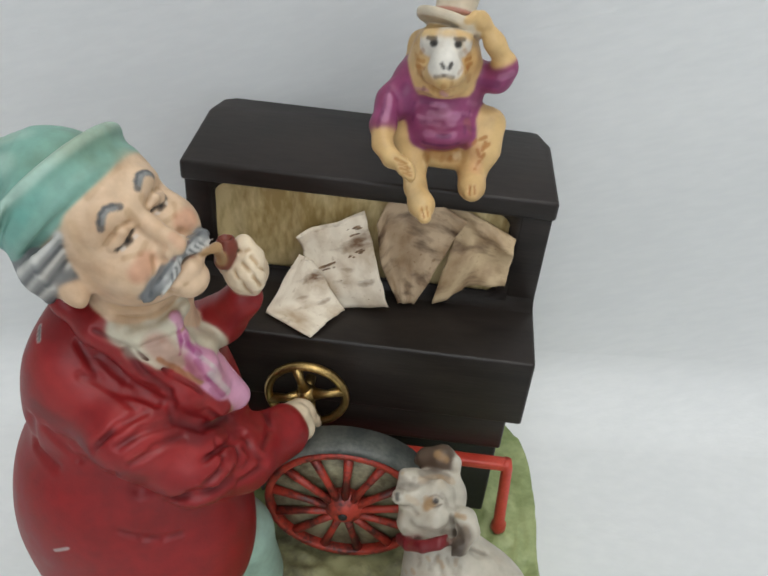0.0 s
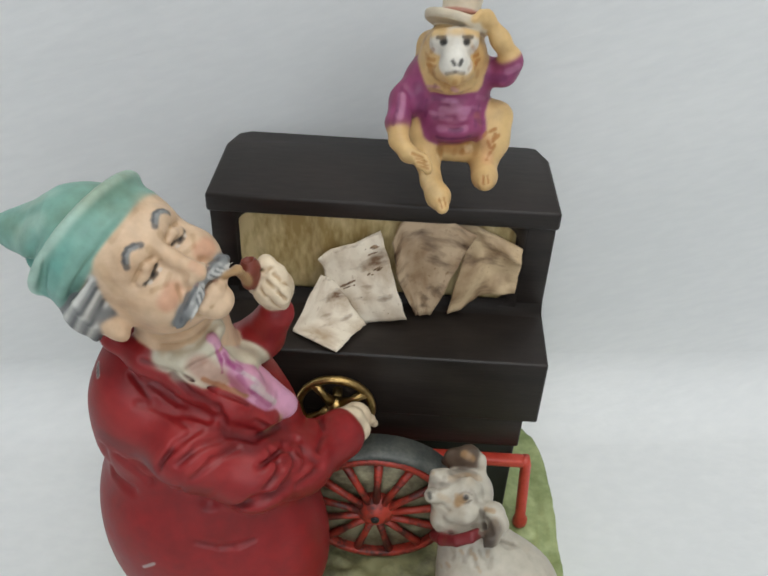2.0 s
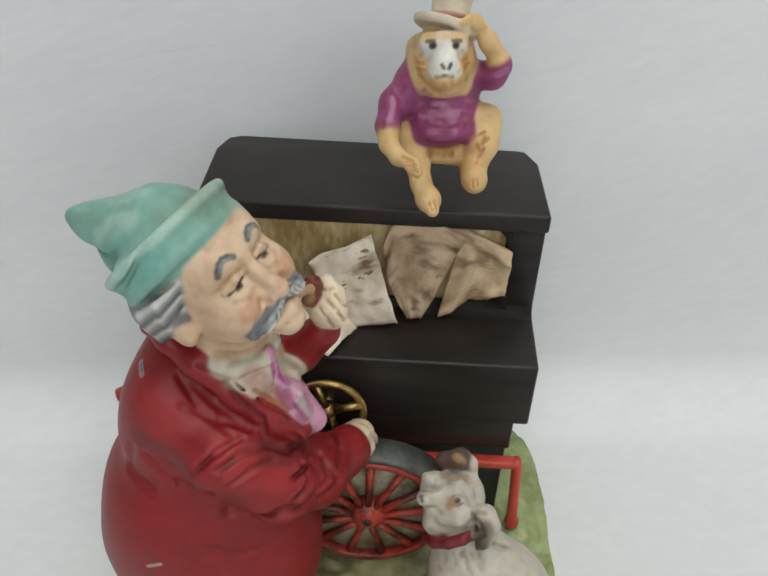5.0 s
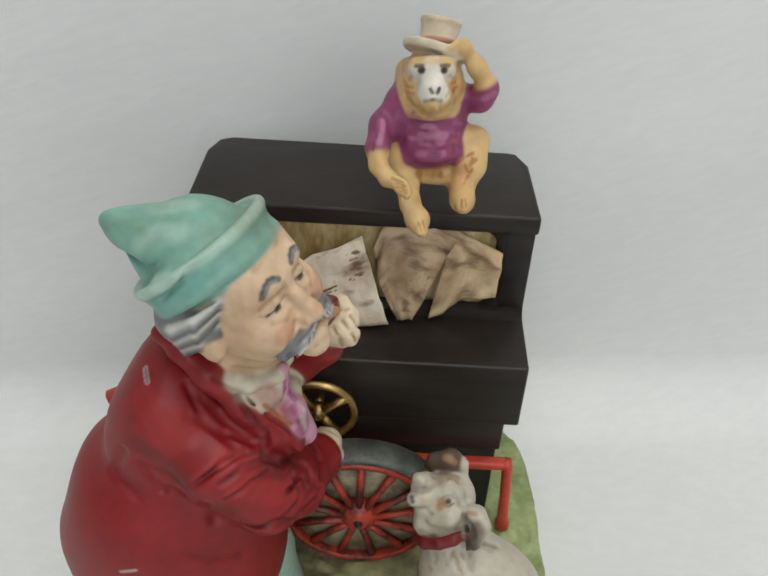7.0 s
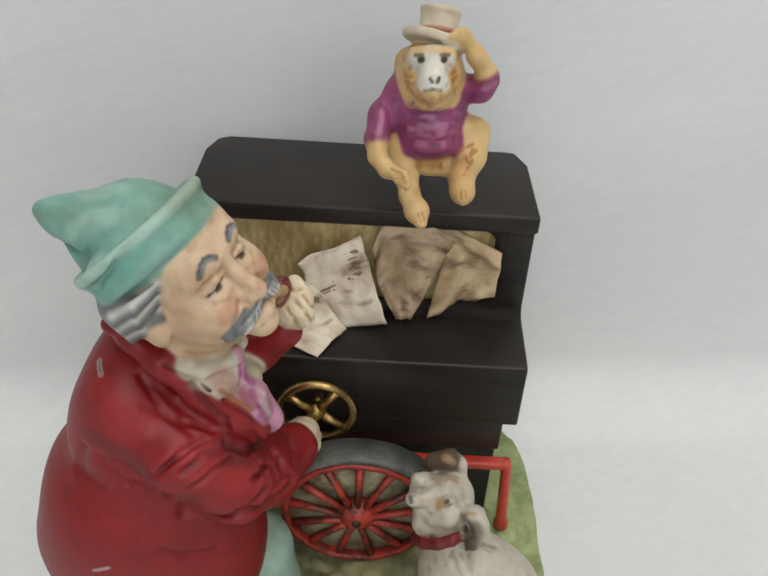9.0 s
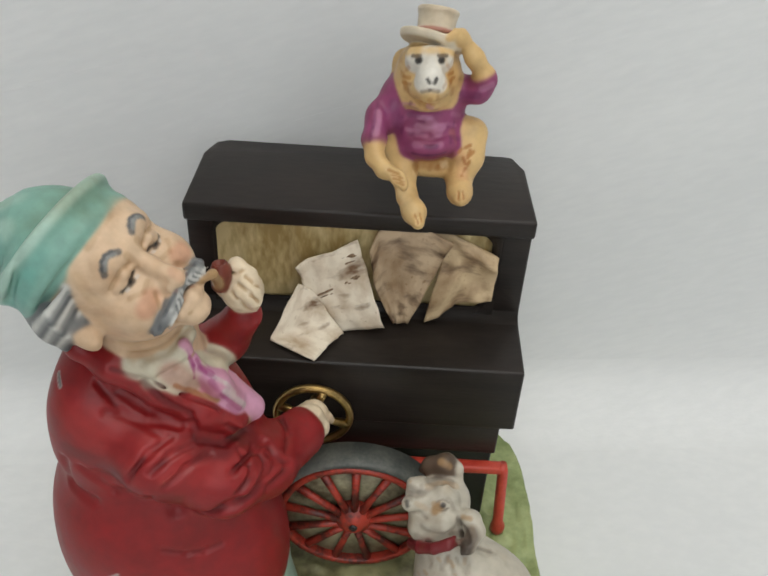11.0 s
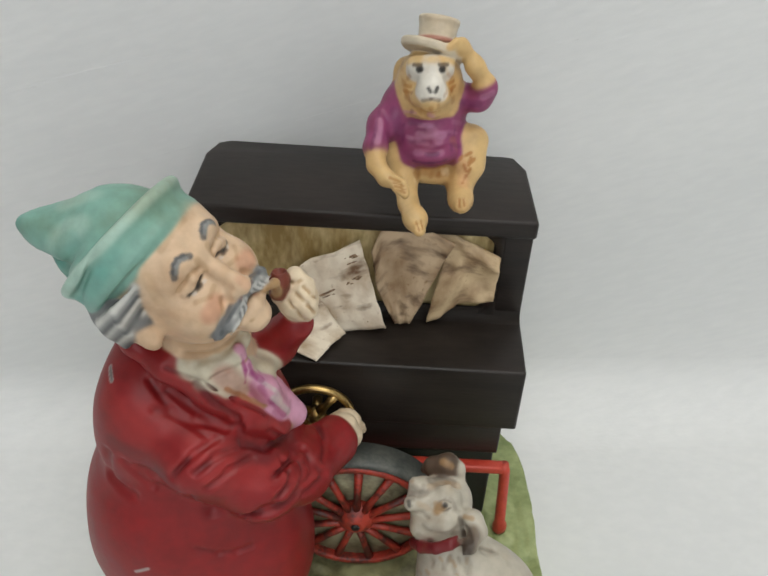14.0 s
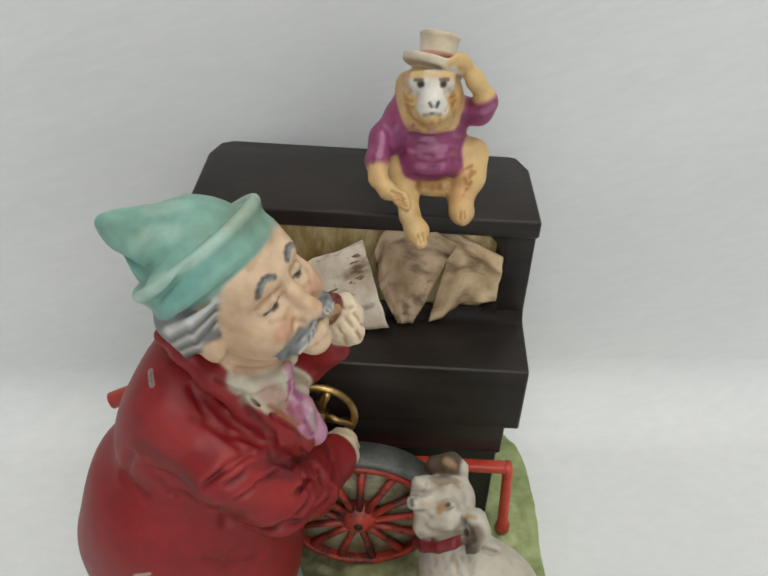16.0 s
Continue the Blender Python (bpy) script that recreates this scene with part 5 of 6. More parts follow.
    c.chain([(0.0357, -0.0020, 0.1856, 0.0028), (0.0325, -0.0019, 0.1901, 0.0024), (0.0294, -0.0018, 0.1945, 0.0020)], FUR, 0.003)
    c.ball((0.0277, -0.0030, 0.1965), 0.0026, FUR, 0.002)
    c.chain([(0.0278, -0.0034, 0.1982, 0.0010), (0.0259, -0.0050, 0.1991, 0.0009)], FUR, 0.001)
    c.chain([(0.0270, -0.0036, 0.1975, 0.0010), (0.0250, -0.0054, 0.1981, 0.0009)], FUR, 0.001)
    c.chain([(0.0262, -0.0039, 0.1968, 0.0010), (0.0241, -0.0057, 0.1972, 0.0009)], FUR, 0.001)
    c.ball((0.0196, 0.0017, 0.1837), (0.0093, 0.0093, 0.0097), FUR, 0.002)
    c.ball((0.0194, 0.0001, 0.1803), (0.0084, 0.0081, 0.0078), FUR, 0.006)
    c.chain([(0.0162, -0.0040, 0.1785, 0.0033), (0.0199, -0.0070, 0.1773, 0.0023)], FUR, 0.003)
    c.ball((0.0112, 0.0071, 0.1831), (0.0029, 0.0019, 0.0041), FUR, 0.004)
    c.ball((0.0157, -0.0053, 0.1899), (0.0030, 0.0024, 0.0024), FACE_WHITE, 0.004)
    c.ball((0.0222, -0.0054, 0.1903), (0.0030, 0.0024, 0.0024), FACE_WHITE, 0.004)
    c.chain([(0.0190, -0.0068, 0.1915, 0.0024), (0.0195, -0.0116, 0.1884, 0.0030)], FACE_WHITE, 0.004)
    c.ball((0.0197, -0.0116, 0.1860), (0.0036, 0.0030, 0.0030), FACE_WHITE, 0.003)
    c.chain([(0.0138, -0.0049, 0.1916, 0.0012), (0.0191, -0.0080, 0.1927, 0.0010), (0.0243, -0.0047, 0.1921, 0.0012)], FUR, 0.003)
    c.chain([(0.0162, -0.0099, 0.1824, 0.0019), (0.0199, -0.0130, 0.1833, 0.0019), (0.0235, -0.0099, 0.1832, 0.0019)], FUR, 0.004)
    c.cask((0.0194, 0.0014, 0.1916), (0.0200, 0.0028, 0.1937), 0.0097, 0.0103, STRAW, 0.001, 0.0008)
    c.cask((0.0204, 0.0029, 0.1939), (0.0212, 0.0069, 0.2004), 0.0054, 0.0061, STRAW, 0.001, 0.0012)
    c.hoop((0.0205, 0.0033, 0.1948), (0.082, 0.548, 0.832), 0.0056, 0.0006, BAND, 0.0008)
    c.hoop((0.0212, 0.0068, 0.2002), (0.122, 0.473, 0.872), 0.0055, 0.0008, STRAW, 0.001)
    # grooves of sweater and fingers, their shade painted in deeper tones
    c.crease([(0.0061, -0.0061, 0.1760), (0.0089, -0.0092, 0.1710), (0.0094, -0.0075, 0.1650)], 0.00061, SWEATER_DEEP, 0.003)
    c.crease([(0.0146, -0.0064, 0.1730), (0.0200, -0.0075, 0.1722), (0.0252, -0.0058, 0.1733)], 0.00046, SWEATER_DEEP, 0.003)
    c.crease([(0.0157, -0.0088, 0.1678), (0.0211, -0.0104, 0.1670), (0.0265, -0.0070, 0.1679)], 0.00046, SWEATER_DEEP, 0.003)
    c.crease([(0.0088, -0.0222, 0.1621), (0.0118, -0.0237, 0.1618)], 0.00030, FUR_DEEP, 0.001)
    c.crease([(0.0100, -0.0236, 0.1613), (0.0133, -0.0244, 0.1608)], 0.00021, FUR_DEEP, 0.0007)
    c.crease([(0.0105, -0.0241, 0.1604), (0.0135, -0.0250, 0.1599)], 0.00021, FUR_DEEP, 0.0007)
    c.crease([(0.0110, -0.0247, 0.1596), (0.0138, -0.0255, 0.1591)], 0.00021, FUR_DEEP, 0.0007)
    c.dab((0.0156, -0.0087, 0.1910), (0.0164, -0.0094, 0.1915), 0.0010, DARK, 0.95)
    c.dab((0.0219, -0.0095, 0.1917), (0.0228, -0.0088, 0.1916), 0.0010, DARK, 0.95)
    c.dab((0.0160, -0.0092, 0.1912), (0.0160, -0.0092, 0.1912), 0.0005, DARK, 1)
    c.dab((0.0223, -0.0092, 0.1915), (0.0223, -0.0092, 0.1915), 0.0005, DARK, 1)
    c.dab((0.0141, -0.0074, 0.1918), (0.0163, -0.0089, 0.1926), 0.0006, COAT_BROWN, 0.8)
    c.dab((0.0212, -0.0093, 0.1931), (0.0239, -0.0075, 0.1926), 0.0006, COAT_BROWN, 0.8)
    c.dab((0.0187, -0.0146, 0.1882), (0.0193, -0.0150, 0.1873), 0.0006, DARK, 0.9)
    c.dab((0.0212, -0.0146, 0.1884), (0.0207, -0.0151, 0.1873), 0.0006, DARK, 0.9)
    c.dab((0.0172, -0.0150, 0.1844), (0.0196, -0.0159, 0.1855), 0.0006, COAT_BROWN, 0.55)
    c.dab((0.0196, -0.0159, 0.1855), (0.0221, -0.0154, 0.1850), 0.0006, COAT_BROWN, 0.55)
    c.dab((0.0115, -0.0042, 0.1852), (0.0130, -0.0075, 0.1812), 0.0011, FUR_DEEP, 0.4)
    c.dab((0.0125, -0.0065, 0.1823), (0.0149, -0.0096, 0.1799), 0.0011, FUR_DEEP, 0.4)
    c.dab((0.0258, -0.0056, 0.1875), (0.0256, -0.0075, 0.1844), 0.0011, FUR_DEEP, 0.4)
    c.dab((0.0107, 0.0026, 0.1876), (0.0115, -0.0039, 0.1858), 0.0011, FUR_DEEP, 0.4)
    c.dab((0.0165, -0.0092, 0.1782), (0.0210, -0.0096, 0.1777), 0.0011, FUR_DEEP, 0.4)
    c.dab((0.0119, -0.0051, 0.1843), (0.0137, -0.0071, 0.1848), 0.0006, FUR_DEEP, 0.7)
    c.dab((0.0117, -0.0055, 0.1826), (0.0141, -0.0094, 0.1838), 0.0006, FUR_DEEP, 0.7)
    c.dab((0.0247, -0.0069, 0.1864), (0.0262, -0.0052, 0.1865), 0.0006, FUR_DEEP, 0.7)
    c.dab((0.0255, -0.0073, 0.1846), (0.0267, -0.0054, 0.1850), 0.0006, FUR_DEEP, 0.7)
    # pale strokes paint light onto the sweater's chest and sleeves
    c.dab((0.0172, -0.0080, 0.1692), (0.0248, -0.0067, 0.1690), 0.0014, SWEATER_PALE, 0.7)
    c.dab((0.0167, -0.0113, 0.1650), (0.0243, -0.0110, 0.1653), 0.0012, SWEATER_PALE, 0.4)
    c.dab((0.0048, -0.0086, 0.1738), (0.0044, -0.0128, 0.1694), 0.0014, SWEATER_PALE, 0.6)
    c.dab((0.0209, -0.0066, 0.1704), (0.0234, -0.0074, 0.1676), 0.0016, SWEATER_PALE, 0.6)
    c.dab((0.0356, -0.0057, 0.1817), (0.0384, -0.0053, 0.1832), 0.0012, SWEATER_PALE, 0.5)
    # deep strokes paint shade under the raised arm, beside the torso, along the hem
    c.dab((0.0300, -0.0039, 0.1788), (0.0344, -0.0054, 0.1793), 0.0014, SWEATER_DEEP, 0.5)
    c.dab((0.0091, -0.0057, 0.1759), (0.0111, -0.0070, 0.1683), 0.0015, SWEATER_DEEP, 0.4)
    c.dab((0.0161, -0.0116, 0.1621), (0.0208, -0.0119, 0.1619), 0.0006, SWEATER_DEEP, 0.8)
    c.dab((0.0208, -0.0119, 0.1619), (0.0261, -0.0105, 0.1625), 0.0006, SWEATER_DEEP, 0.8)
    # fur below the hem darkened, its shade put into the paint
    c.dab((0.0181, -0.0075, 0.1566), (0.0252, -0.0058, 0.1561), 0.0024, FUR_DEEP, 0.6)
    c.dab((0.0324, -0.0069, 0.1625), (0.0339, -0.0062, 0.1631), 0.0006, FUR_DEEP, 0.85)
    c.dab((0.0340, -0.0073, 0.1620), (0.0334, -0.0084, 0.1600), 0.0006, FUR_DEEP, 0.85)
    c.dab((0.0318, -0.0084, 0.1598), (0.0328, -0.0090, 0.1581), 0.0006, FUR_DEEP, 0.85)
    c.dab((0.0329, -0.0095, 0.1566), (0.0319, -0.0112, 0.1552), 0.0006, FUR_DEEP, 0.85)
    c.dab((0.0341, -0.0081, 0.1607), (0.0351, -0.0073, 0.1615), 0.0006, FUR_DEEP, 0.85)
    c.dab((0.0305, -0.0075, 0.1610), (0.0313, -0.0070, 0.1622), 0.0006, FUR_DEEP, 0.85)
    c.dab((0.0336, -0.0094, 0.1577), (0.0341, -0.0091, 0.1590), 0.0006, FUR_DEEP, 0.85)
    c.dab((0.0311, -0.0080, 0.1596), (0.0322, -0.0112, 0.1552), 0.0022, BLUSH, 0.25)
    c.dab((0.0281, -0.0058, 0.1670), (0.0284, -0.0074, 0.1554), 0.0013, FUR_DEEP, 0.25)
    c.dab((0.0202, -0.0099, 0.1780), (0.0198, -0.0160, 0.1826), 0.0008, FUR_DEEP, 0.4)
    c.dab((0.0135, -0.0161, 0.1507), (0.0171, -0.0237, 0.1495), 0.0016, FUR_PALE, 0.4)
    c.dab((0.0237, -0.0080, 0.1914), (0.0240, -0.0078, 0.1900), 0.0006, FUR_PALE, 0.357667)
    c.dab((0.0125, -0.0064, 0.1827), (0.0123, -0.0064, 0.1808), 0.0007, FUR_DEEP, 0.355903)
    c.dab((0.0242, -0.0075, 0.1897), (0.0253, -0.0062, 0.1879), 0.0006, FUR_DEEP, 0.381341)
    c.dab((0.0271, -0.0060, 0.1560), (0.0274, -0.0065, 0.1552), 0.0006, FUR_PALE, 0.374516)
    c.dab((0.0246, -0.0064, 0.1551), (0.0247, -0.0065, 0.1541), 0.0006, FUR_DEEP, 0.424893)
    c.dab((0.0244, -0.0062, 0.1553), (0.0241, -0.0067, 0.1545), 0.0007, FUR_DEEP, 0.483539)
    c.dab((0.0127, -0.0053, 0.1924), (0.0123, -0.0057, 0.1917), 0.0007, FUR_PALE, 0.276566)
    c.dab((0.0226, -0.0143, 0.1819), (0.0227, -0.0086, 0.1781), 0.0006, FUR_DEEP, 0.278806)
    c.dab((0.0107, 0.0062, 0.1877), (0.0106, 0.0052, 0.1875), 0.0008, FUR_DEEP, 0.287855)
    c.dab((0.0108, -0.0018, 0.1865), (0.0116, -0.0043, 0.1861), 0.0007, FUR_PALE, 0.426336)
    c.dab((0.0261, -0.0054, 0.1570), (0.0262, -0.0059, 0.1561), 0.0008, FUR_DEEP, 0.335263)
    c.dab((0.0261, -0.0067, 0.1842), (0.0253, -0.0108, 0.1847), 0.0006, FUR_DEEP, 0.495867)
    c.dab((0.0176, -0.0137, 0.1809), (0.0175, -0.0092, 0.1773), 0.0006, FUR_PALE, 0.251206)
    c.dab((0.0242, -0.0118, 0.1863), (0.0234, -0.0138, 0.1857), 0.0006, FUR_DEEP, 0.383883)
    c.dab((0.0167, -0.0098, 0.1565), (0.0177, -0.0098, 0.1550), 0.0008, FUR_DEEP, 0.415823)
    c.dab((0.0268, -0.0058, 0.1563), (0.0261, -0.0063, 0.1554), 0.0008, FUR_PALE, 0.418143)
    c.dab((0.0174, -0.0097, 0.1789), (0.0172, -0.0090, 0.1768), 0.0006, FUR_DEEP, 0.372611)
    c.dab((0.0186, -0.0097, 0.1781), (0.0190, -0.0091, 0.1759), 0.0007, FUR_DEEP, 0.256167)
    c.dab((0.0253, -0.0057, 0.1563), (0.0259, -0.0061, 0.1549), 0.0007, FUR_PALE, 0.37303)
    c.dab((0.0132, -0.0065, 0.1880), (0.0125, -0.0054, 0.1866), 0.0007, FUR_DEEP, 0.451576)
    c.dab((0.0218, -0.0156, 0.1836), (0.0219, -0.0151, 0.1820), 0.0006, FUR_DEEP, 0.385223)
    c.dab((0.0242, -0.0076, 0.1866), (0.0240, -0.0116, 0.1866), 0.0007, FUR_PALE, 0.39336)
    c.dab((0.0222, -0.0065, 0.1555), (0.0219, -0.0069, 0.1539), 0.0007, FUR_DEEP, 0.411982)
    c.dab((0.0266, -0.0062, 0.1816), (0.0266, -0.0061, 0.1800), 0.0008, FUR_DEEP, 0.408708)
    c.dab((0.0168, -0.0110, 0.1553), (0.0177, -0.0112, 0.1535), 0.0006, FUR_PALE, 0.453905)
    c.dab((0.0181, -0.0081, 0.1555), (0.0181, -0.0088, 0.1544), 0.0006, FUR_DEEP, 0.428178)
    c.dab((0.0277, -0.0071, 0.1662), (0.0301, -0.0054, 0.1647), 0.0008, SWEATER_DEEP, 0.450726)
    c.dab((0.0137, -0.0072, 0.1680), (0.0174, -0.0079, 0.1678), 0.0007, SWEATER_PALE, 0.513257)
    c.dab((0.0199, -0.0120, 0.1649), (0.0228, -0.0116, 0.1649), 0.0008, SWEATER_DEEP, 0.531555)
    c.dab((0.0276, -0.0042, 0.1724), (0.0308, -0.0018, 0.1707), 0.0008, SWEATER_PALE, 0.266224)
    c.dab((0.0205, -0.0120, 0.1649), (0.0236, -0.0116, 0.1651), 0.0006, SWEATER_DEEP, 0.390218)
    c.dab((0.0122, -0.0062, 0.1759), (0.0156, -0.0080, 0.1768), 0.0006, SWEATER_PALE, 0.452925)
    c.dab((0.0196, -0.0096, 0.1766), (0.0228, -0.0074, 0.1752), 0.0006, SWEATER_DEEP, 0.327395)
    c.dab((0.0172, -0.0063, 0.1717), (0.0210, -0.0056, 0.1716), 0.0008, SWEATER_PALE, 0.405425)
    c.dab((0.0267, -0.0058, 0.1693), (0.0286, -0.0049, 0.1687), 0.0009, SWEATER_DEEP, 0.294861)
    c.dab((0.0196, -0.0097, 0.1773), (0.0210, -0.0093, 0.1765), 0.0007, SWEATER_PALE, 0.40679)
    c.dab((0.0131, -0.0063, 0.1748), (0.0162, -0.0076, 0.1751), 0.0009, SWEATER_DEEP, 0.314115)
    c.dab((0.0178, -0.0059, 0.1715), (0.0201, -0.0060, 0.1715), 0.0009, SWEATER_PALE, 0.388318)
    c.dab((0.0148, -0.0081, 0.1666), (0.0187, -0.0083, 0.1672), 0.0006, SWEATER_DEEP, 0.297695)
    c.dab((0.0261, -0.0059, 0.1699), (0.0296, -0.0038, 0.1684), 0.0006, SWEATER_PALE, 0.292073)
    c.dab((0.0144, -0.0055, 0.1721), (0.0171, -0.0058, 0.1724), 0.0009, SWEATER_DEEP, 0.474825)
    c.dab((0.0170, -0.0084, 0.1669), (0.0199, -0.0085, 0.1668), 0.0008, SWEATER_PALE, 0.346146)
    c.dab((0.0046, -0.0054, 0.1755), (0.0035, -0.0114, 0.1702), 0.0006, SWEATER_DEEP, 0.5)
    c.dab((0.0035, -0.0114, 0.1702), (0.0026, -0.0146, 0.1672), 0.0006, SWEATER_DEEP, 0.5)
    c.dab((0.0145, -0.0077, 0.1773), (0.0124, -0.0063, 0.1714), 0.0006, SWEATER_DEEP, 0.5)
    c.dab((0.0124, -0.0063, 0.1714), (0.0121, -0.0070, 0.1666), 0.0006, SWEATER_DEEP, 0.5)
    c.dab((0.0295, -0.0038, 0.1770), (0.0287, -0.0044, 0.1697), 0.0006, SWEATER_DEEP, 0.5)
    c.dab((0.0287, -0.0044, 0.1697), (0.0274, -0.0087, 0.1650), 0.0006, SWEATER_DEEP, 0.5)
    c.dab((0.0181, -0.0263, 0.1486), (0.0187, -0.0280, 0.1476), 0.0006, FUR_PALE, 0.5)
    c.crease([(0.0177, -0.0252, 0.1488), (0.0188, -0.0282, 0.1474)], 0.00021, FUR_DEEP, 0.0007)
    c.crease([(0.0192, -0.0247, 0.1490), (0.0198, -0.0275, 0.1477)], 0.00021, FUR_DEEP, 0.0007)
    c.crease([(0.0309, -0.0175, 0.1532), (0.0310, -0.0197, 0.1513)], 0.00022, FUR_DEEP, 0.0007)
    c.crease([(0.0321, -0.0176, 0.1533), (0.0325, -0.0196, 0.1517)], 0.00022, FUR_DEEP, 0.0007)
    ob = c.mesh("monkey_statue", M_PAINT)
    settle(ob, MONKEY_AT)
    return tagged(ob, "painted bisque monkey in purple sweater tipping a straw hat", "statue")



def dog():
    STEP = 0.0006
    c = Clay((0.005, -0.125, 0.005), (0.075, -0.035, 0.11), STEP)
    c.ball((0.0486, -0.0858, 0.0465), 0.0168, COAT, 0.003)
    c.chain([(0.0391, -0.0802, 0.0550, 0.0101), (0.0339, -0.0909, 0.0474, 0.0101)], COAT, 0.012)
    c.chain([(0.0326, -0.0742, 0.0659, 0.0083), (0.0358, -0.0794, 0.0563, 0.0101)], COAT, 0.008)
    c.chain([(0.0293, -0.0968, 0.0551, 0.0042), (0.0297, -0.1029, 0.0399, 0.0037)], COAT, 0.006)
    c.chain([(0.0379, -0.1000, 0.0599, 0.0042), (0.0380, -0.1038, 0.0425, 0.0037)], COAT, 0.006)
    c.ball((0.0333, -0.0687, 0.0740), (0.0082, 0.0082, 0.0088), COAT, 0.003)
    c.ball((0.0313, -0.0742, 0.0721), (0.0075, 0.0068, 0.0065), COAT, 0.005)
    c.chain([(0.0277, -0.0706, 0.0783, 0.0058), (0.0244, -0.0713, 0.0801, 0.0043)], COAT, 0.004)
    c.chain([(0.0243, -0.0695, 0.0815, 0.0035), (0.0222, -0.0700, 0.0836, 0.0019)], COAT, 0.002)
    c.chain([(0.0246, -0.0737, 0.0782, 0.0038), (0.0213, -0.0755, 0.0803, 0.0024)], COAT, 0.002)
    c.chain([(0.0265, -0.0748, 0.0737, 0.0042), (0.0251, -0.0776, 0.0715, 0.0036)], COAT, 0.004)
    c.ball((0.0319, -0.0760, 0.0809), (0.0027, 0.0022, 0.0022), COAT, 0.003)
    c.chain([(0.0282, -0.0710, 0.0820, 0.0013), (0.0318, -0.0720, 0.0841, 0.0014), (0.0351, -0.0725, 0.0814, 0.0013)], COAT, 0.0025)
    c.chain([(0.0278, -0.0796, 0.0764, 0.0016), (0.0322, -0.0804, 0.0775, 0.0017), (0.0361, -0.0776, 0.0776, 0.0016)], COAT, 0.003)
    c.chain([(0.0259, -0.0589, 0.0774, 0.0015), (0.0283, -0.0609, 0.0812, 0.0031), (0.0326, -0.0619, 0.0834, 0.0037), (0.0359, -0.0632, 0.0814, 0.0024)], COAT_BROWN, 0.0015)
    c.chain([(0.0337, -0.0598, 0.0840, 0.0016), (0.0364, -0.0627, 0.0832, 0.0018), (0.0373, -0.0664, 0.0789, 0.0013)], COAT, 0.0015)
    c.chain([(0.0377, -0.0748, 0.0748, 0.0024), (0.0408, -0.0780, 0.0766, 0.0034), (0.0423, -0.0813, 0.0757, 0.0030), (0.0401, -0.0856, 0.0734, 0.0021), (0.0386, -0.0873, 0.0720, 0.0009)], COAT, 0.0015)
    c.chain([(0.0228, -0.0789, 0.0654, 0.0013), (0.0252, -0.0829, 0.0688, 0.0014), (0.0295, -0.0854, 0.0723, 0.0014), (0.0339, -0.0850, 0.0743, 0.0014), (0.0375, -0.0829, 0.0744, 0.0013)], COLLAR, 0.0006)
    c.chain([(0.0229, -0.0797, 0.0648, 0.0011), (0.0253, -0.0837, 0.0682, 0.0013), (0.0296, -0.0862, 0.0717, 0.0013), (0.0340, -0.0859, 0.0737, 0.0013), (0.0375, -0.0837, 0.0738, 0.0011)], COLLAR, 0.0006)
    c.crease([(0.0272, -0.0696, 0.0843), (0.0309, -0.0710, 0.0856), (0.0351, -0.0696, 0.0826)], 0.00048, COAT_GREY, 0.0015)
    c.crease([(0.0207, -0.0731, 0.0820), (0.0235, -0.0741, 0.0829), (0.0257, -0.0738, 0.0833)], 0.00063, COAT_GREY, 0.0015)
    c.crease([(0.0219, -0.0773, 0.0782), (0.0245, -0.0777, 0.0786), (0.0269, -0.0791, 0.0782)], 0.00040, COAT_GREY, 0.0012)
    c.crease([(0.0368, -0.0789, 0.0784), (0.0385, -0.0786, 0.0724), (0.0369, -0.0842, 0.0750)], 0.00055, COAT_GREY, 0.0015)
    c.crease([(0.0384, -0.0808, 0.0767), (0.0398, -0.0848, 0.0760)], 0.00063, COAT_BROWN, 0.002)
    c.crease([(0.0300, -0.0780, 0.0809), (0.0318, -0.0783, 0.0808), (0.0333, -0.0775, 0.0816)], 0.00025, COAT_BROWN, 0.0008)
    c.crease([(0.0296, -0.0760, 0.0824), (0.0317, -0.0754, 0.0831), (0.0335, -0.0761, 0.0827)], 0.00025, COAT_GREY, 0.0008)
    c.crease([(0.0353, -0.0869, 0.0660), (0.0361, -0.0892, 0.0645)], 0.00037, COAT_GREY, 0.0016)
    c.crease([(0.0390, -0.0880, 0.0720), (0.0395, -0.0874, 0.0662)], 0.00035, COAT_GREY, 0.0016)
    c.crease([(0.0393, -0.0850, 0.0673), (0.0393, -0.0863, 0.0664)], 0.00033, COAT_GREY, 0.0016)
    c.crease([(0.0345, -0.0849, 0.0673), (0.0339, -0.0861, 0.0659)], 0.00040, COAT_GREY, 0.0016)
    c.crease([(0.0373, -0.0853, 0.0673), (0.0381, -0.0865, 0.0666)], 0.00035, COAT_GREY, 0.0016)
    c.crease([(0.0282, -0.0835, 0.0647), (0.0291, -0.0850, 0.0642)], 0.00027, COAT_GREY, 0.0016)
    c.crease([(0.0405, -0.0871, 0.0661), (0.0400, -0.0896, 0.0647)], 0.00033, COAT_GREY, 0.0016)
    c.crease([(0.0440, -0.0813, 0.0672), (0.0465, -0.0818, 0.0662), (0.0491, -0.0803, 0.0647)], 0.00049, COAT_GREY, 0.002)
    c.dab((0.0295, -0.0776, 0.0801), (0.0305, -0.0775, 0.0818), 0.0014, TAN, 0.75)
